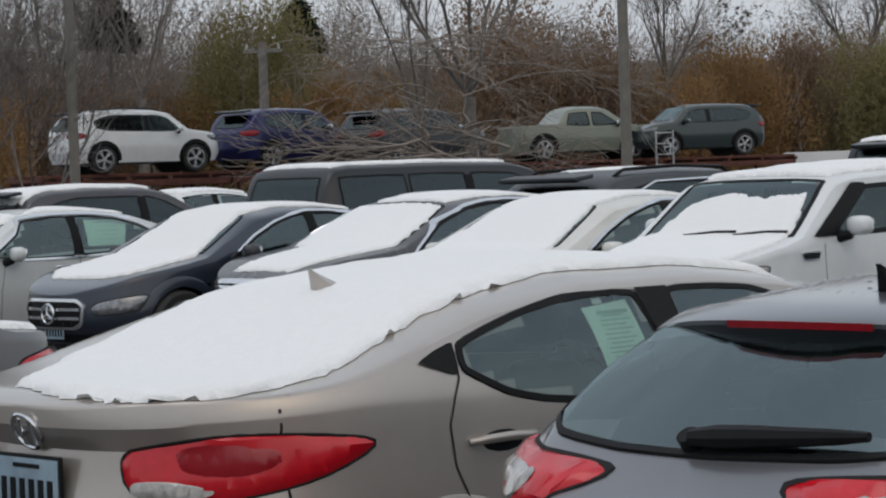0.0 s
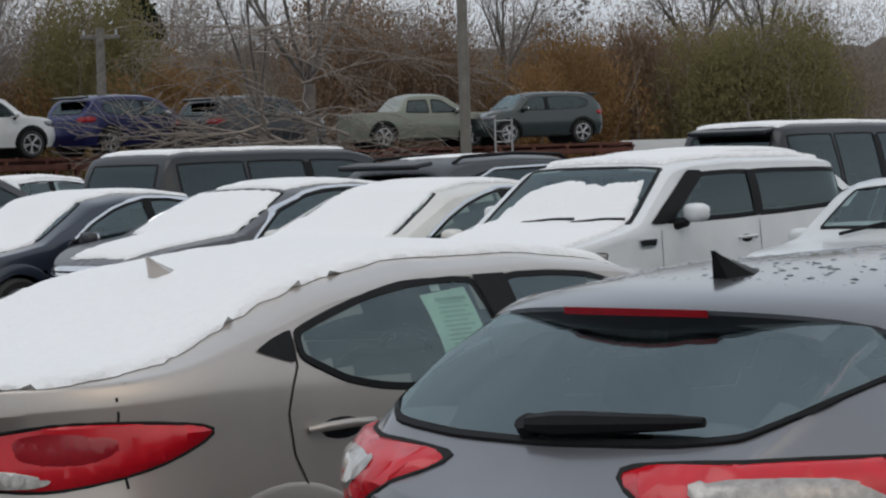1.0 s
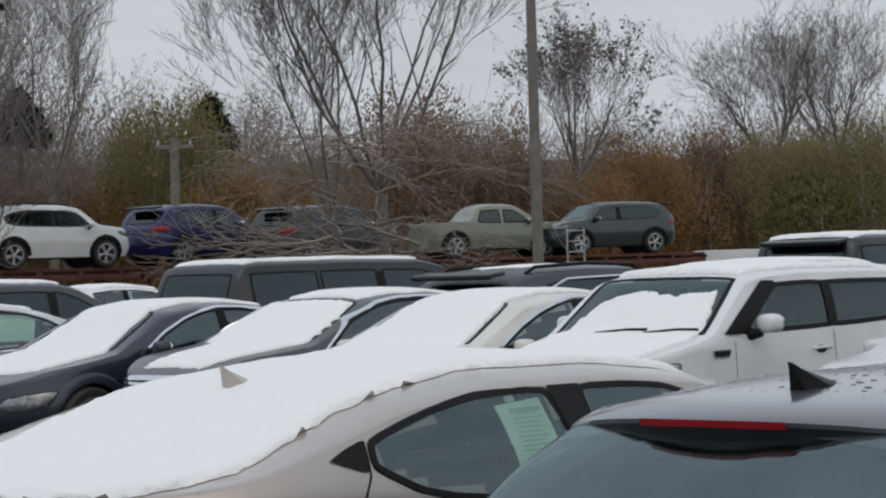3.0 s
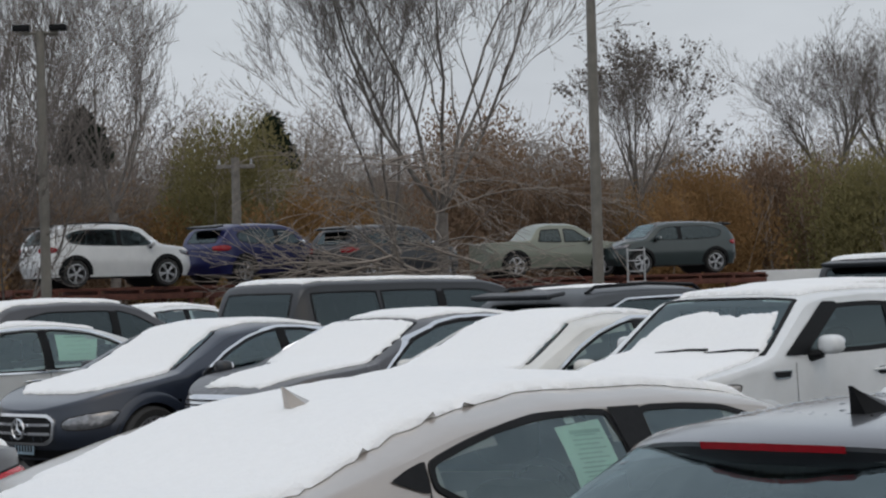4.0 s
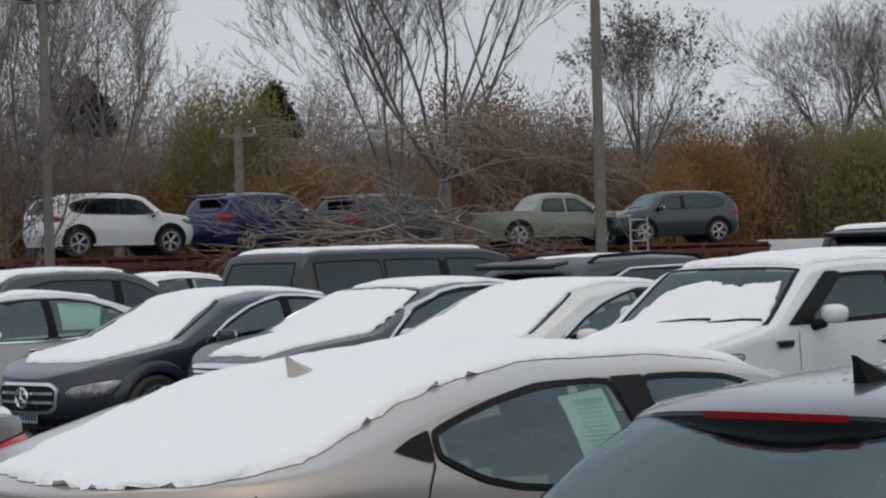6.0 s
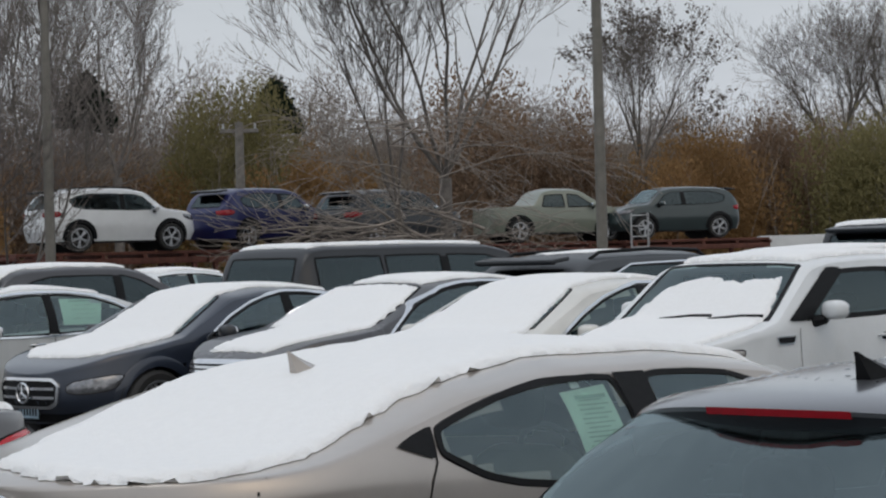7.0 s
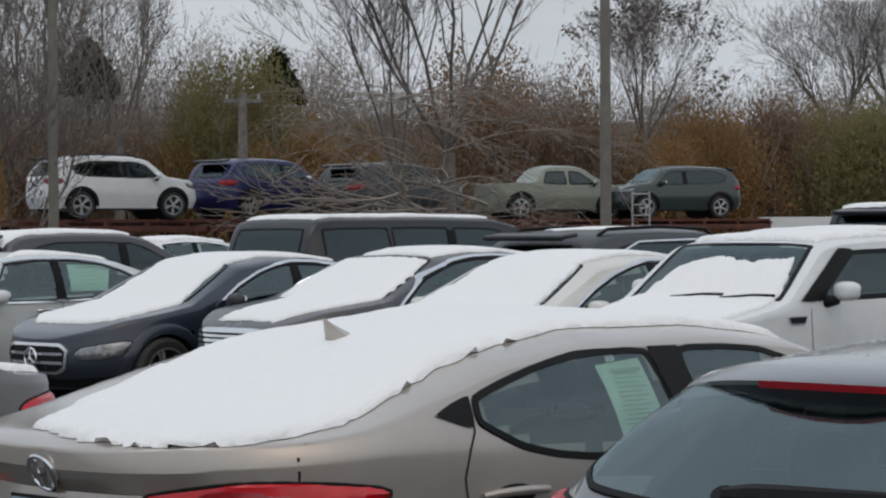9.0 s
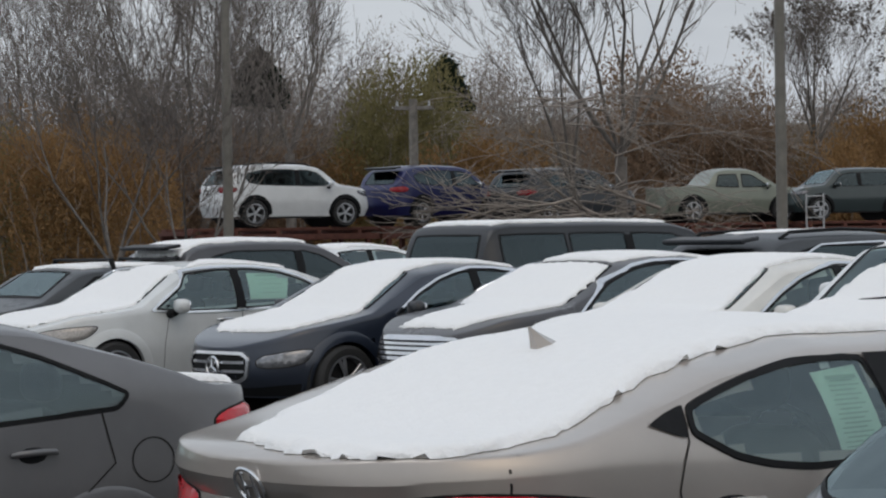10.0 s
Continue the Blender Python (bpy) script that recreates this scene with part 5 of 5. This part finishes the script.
def brush(name, label, material, spots, seed, count=9000, size=.085, slim=.32, sticks=26):
    """Shrubby woodland: rounded heaps (angle, distance, width, height) of fine upright sprays over thin stems."""
    g = np.random.default_rng(seed)
    rnd = random.Random(seed)
    segs, LV = [], []
    for ang, dist, wid, hh in spots:
        c = np.array(away(ang, dist))
        # a heap is a few overlapping domes, dense at the skin and thinner inside
        domes = [(g.normal(0, wid * .28, 2), wid * g.uniform(.38, .62), hh * (g.uniform(.78, 1.0) if k else 1.0)) for k in range(6)]
        per = int(count / 6)
        for (ox, oy), rad, top in domes:
            az = g.uniform(0, math.tau, per)
            el = np.arcsin(g.uniform(0.0, 1, per) ** .8)
            rr = g.uniform(.55, 1.0, per) ** .5 * (1 + .10 * np.sin(az * 5 + seed) * np.cos(el * 6)) + g.normal(0, .016, per)
            out = np.stack([np.cos(az) * np.cos(el), np.sin(az) * np.cos(el), np.sin(el)], 1)
            p = c + np.array([ox, oy, 0]) + out * rr[:, None] * np.array([rad, rad, top])
            p[:, 2] = np.maximum(p[:, 2], .1)
            u = out * .5 + np.array([0, 0, .45]) + g.normal(0, .5, (per, 3))
            u /= np.linalg.norm(u, axis=1, keepdims=True)
            w = np.cross(u, g.normal(0, 1, (per, 3)))
            w /= np.linalg.norm(w, axis=1, keepdims=True)
            q = size * g.uniform(.5, 1.5, (per, 1))
            LV.append(np.stack([p - u * q, p + w * q * slim, p + u * q, p - w * q * slim], 1).reshape(-1, 3))
        for k in range(sticks):
            x, y = rnd.gauss(0, wid * .33), rnd.gauss(0, wid * .33)
            p = Vector(c) + Vector((x, y, 0))
            d = Vector((x * .1, y * .1, 1)).normalized()
            top = hh * rnd.uniform(.7, 1.12) * math.exp(-(x * x + y * y) / (wid * wid * 1.4))
            for i in range(5):
                q = p + d * top / 5
                segs.append((tuple(p), tuple(q), .03 * (1 - i / 5) + .008, .03 * (1 - (i + 1) / 5) + .006))
                if i > 1:
                    for _ in range(3):
                        w = (d * .7 + Vector((rnd.gauss(0, .45), rnd.gauss(0, .45), .2))).normalized() * rnd.uniform(.4, 1.0)
                        segs.append((tuple(q), tuple(q + w), .011, .005))
                d = (d + Vector((rnd.gauss(0, .1), rnd.gauss(0, .1), .05))).normalized()
                p = q
    V, F = ribbons(segs, seed)
    LV = np.concatenate(LV)
    LF = np.arange(len(LV)).reshape(-1, 4) + len(V)
    a = raw(name, np.concatenate([V, LV]), np.concatenate([F, LF]), M_TWIG)
    a.data.materials.append(material)
    a.data.polygons.foreach_set("material_index", [0] * len(F) + [1] * len(LF))
    return tagged(a, label, "shrubs", kind="stuff")


# angles: 46 is straight ahead at first; the lane of view runs from 34 to 61 degrees
rs = random.Random(11)
brush("woodland", "dense grey-brown leafless woodland brush", M_GREYBR, [(33 + .8 * k + rs.uniform(-.25, .25), 118 + rs.uniform(-4, 6), 5.0, 9.4 + rs.uniform(-.6, .8) + (2.0 if k > 17 else .2)) for k in range(40)], 21, 15000, .13, .12, sticks=16)
brush("woodland", "dull brown undergrowth below the trees", M_DULL, [(33 + .95 * k + rs.uniform(-.3, .3), 106 + rs.uniform(-3, 3), 4.6, 6.8 + rs.uniform(-.9, .9)) for k in range(32)], 22, 12000, sticks=12)
brush("shrubs", "shrubs holding orange-brown autumn leaves", M_ORANGE, [(48.7, 92, 3.2, 6.6), (48.1, 93, 2.7, 5.9), (39.5, 93, 3.5, 7.0), (40.3, 92, 2.9, 6.0), (38.6, 97, 3.2, 6.7), (51.9, 98, 3.1, 5.8), (57.5, 87, 3.5, 6.9), (59, 88, 3.5, 7.2)], 23, 14000, .085, .36, sticks=10)
brush("shrubs", "shrubs holding olive green leaves", M_OLIVE, [(50.4, 97, 3.6, 9.5), (49.7, 99, 3.5, 9.8), (51.4, 99, 3.2, 8.8), (36, 95, 3.8, 6.9), (35, 94, 4.0, 7.3), (34, 94, 4.0, 7.2), (61, 91, 4.0, 8.4)], 24, 14000, .085, .36, sticks=10)
brush("shrubs", "shrubs holding rusty brown leaves", M_RUST, [(44.1, 89, 3.8, 9.1), (43.3, 91, 3.5, 8.6), (44.9, 93, 3.2, 8.1), (42.5, 94, 3.2, 6.7), (37.8, 99, 3.8, 7.4), (37, 99, 3.8, 6.9), (53.4, 97, 3.5, 6.7), (54.8, 95, 3.8, 7.2), (56.2, 95, 3.8, 7.4)], 25, 14000, .085, .36, sticks=10)
# bank added behind the brush to shut out sky between the stems
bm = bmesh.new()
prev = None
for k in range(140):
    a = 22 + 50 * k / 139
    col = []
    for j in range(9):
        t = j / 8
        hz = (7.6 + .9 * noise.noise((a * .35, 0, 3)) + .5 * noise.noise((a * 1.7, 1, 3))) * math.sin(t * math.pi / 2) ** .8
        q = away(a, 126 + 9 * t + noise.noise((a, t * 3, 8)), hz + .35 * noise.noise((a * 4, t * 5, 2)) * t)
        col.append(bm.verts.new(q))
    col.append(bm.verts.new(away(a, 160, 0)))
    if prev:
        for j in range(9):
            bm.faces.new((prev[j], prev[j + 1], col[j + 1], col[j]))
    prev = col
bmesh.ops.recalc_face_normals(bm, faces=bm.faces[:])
bank = part("woods_backing", bm, mat("leaf_litter", (.11, .088, .068), .95, 0, 0, .45, .35, 1.0, 2.5), None)
tagged(bank, "brown bank added behind the woods to close sky gaps", "bank", kind="structure")
# the big forked tree before the carrier, and its neighbours
tree(away(45.35, 58), 11.5, .15, 3, "tall leafless tree with wide upswept limbs", stems=7, level=4, open_=.58, spread=.5, kids=(2, 3), fork=.31, reach=.5, bare=.5, wob=.1)
tree(away(46.5, 59), 10, .11, 14, "leafless tree leaning out with long curved limbs", stems=4, level=4, open_=.34, spread=.5, kids=(2, 3), fork=.28, lean=(-.2, .2), reach=.45, bare=.6, wob=.1)
tree(away(55.8, 50), 6.5, .09, 5, "leafless tree with spreading grey branches", stems=5, level=4, open_=.6, spread=.6, fork=.1)
tree(away(57.5, 52), 7, .10, 6, "leafless tree with a broad tangled crown", stems=5, level=4, open_=.6, spread=.6, fork=.15)
tree(away(53.2, 92), 12.5, .19, 7, "tall leafless tree with upright branches", stems=4, level=4, open_=.36, spread=.45, fork=.4, reach=.42, lean=(.12, -.12))
tree(away(55.3, 94), 15, .19, 8, "tall leafless tree with upright branches", stems=4, level=4, open_=.3, spread=.42, fork=.3)
tree(away(56.6, 96), 15, .19, 18, "tall leafless tree with upright branches", stems=3, level=4, open_=.3, spread=.42, fork=.3)
tree(away(40.6, 94), 10.9, .17, 9, "round-headed tree holding many withered leaves", stems=6, level=4, open_=.5, spread=.6, kids=(2, 3), fork=.46, reach=.30, leaf=M_WITHER, nleaf=2000, lsize=.085, lspread=.07, wob=.1, bare=.8)
tree(away(36.0, 104), 10.6, .22, 10, "bare tree with a wide open crown", stems=5, level=4, open_=.75, spread=.6, fork=.5, reach=.34)
tree(away(34.5, 106), 11.4, .22, 12, "bare tree with a wide open crown", stems=5, level=4, open_=.6, spread=.6, fork=.5, reach=.34)
tree(away(59.5, 92), 14, .17, 15, "tall leafless tree with upright branches", stems=3, level=4, open_=.35, spread=.45, fork=.25)


def pine(p, h, seed):
    rnd = random.Random(seed)
    e = thing("pine_tree", pose(p.x, p.y, 0), "dark evergreen among the bare trees", "tree", "pines")
    V, F = prisms([((0, 0, 0), (0, 0, h), .2, .03)], 8)
    raw("trunk", V, F, M_BARK, e)
    cs = []
    for k in range(160):
        z = h * rnd.uniform(.8, 1)
        r = (h - z) * .5 + .25
        a = rnd.uniform(0, math.tau)
        for t in (.4, .7, 1):
            cs.append((r * t * math.cos(a), r * t * math.sin(a), z - .25 * t))
    V, F = leaves(rnd, cs, 6000, .13, .13)
    raw("crown", V, F, M_PINE, e)


pine(away(53.9, 100), 9.6, 31)
pine(away(49.4, 112), 10.0, 32)
# fallen branches heaped at the foot of the big tree
rnd = random.Random(77)
segs = []
for k in range(36):
    p = away(46.4 + rnd.gauss(0, 1.5), 54.5 + rnd.uniform(-1, 1), 1.6 + rnd.uniform(-.3, .9))
    side = rnd.choice((-1, 1))
    d = Vector((side * .72 + rnd.gauss(0, .2), -side * .68 + rnd.gauss(0, .2), rnd.uniform(-.35, .3))).normalized()
    grow(rnd, p, d, rnd.uniform(1.2, 2.6), rnd.uniform(.02, .05), 2, segs, .07, .5, (2, 3))
for k in range(22):
    p = away(rnd.choice((45.4, 46.5)) + rnd.gauss(0, .15), 55.2 + rnd.uniform(-.6, .6), rnd.uniform(2.4, 5.0))
    a = rnd.uniform(0, math.tau)
    grow(rnd, p, Vector((math.cos(a), math.sin(a), rnd.uniform(0, .5))).normalized(), rnd.uniform(1.6, 3.0), .024, 2, segs, .13, .5, (2, 3), .1)
for k in range(30):
    p = away(46.4 + rnd.gauss(0, 1.2), 54.8, 0)
    segs.append((tuple(p), tuple(p + Vector((rnd.gauss(0, .5), rnd.gauss(0, .5), 1.8))), .04, .03))
V, F = prisms(segs, 4)
tagged(raw("branch_pile", V, F, M_TWIG), "tangled heap of broken grey branches at the tree foot", "branches", kind="stuff")
# box trailer far right
tr = away(36.5, 82)
e = thing("box_trailer", pose(tr.x, tr.y, 0, 0, 0, -50), "plain white box trailer parked by the woods", "trailer")
bm = bmesh.new()
box(bm, (2, 0, 1.3), (8, 2.2, 1.5), .04)
part("box", bm, M_TRAILER, e)
for x in (-1.4, 5.4):
    for s in (-1, 1):
        o = new("wheel", wheel_meshes(.36, 5)[0][1])
        o.parent = e
        o.matrix_local = pose(x, s * .95, .36)
bm = bmesh.new()
box(bm, (2, 0, .5), (7.6, 1.6, .2), .02)
part("chassis", bm, M_STEEL, e)
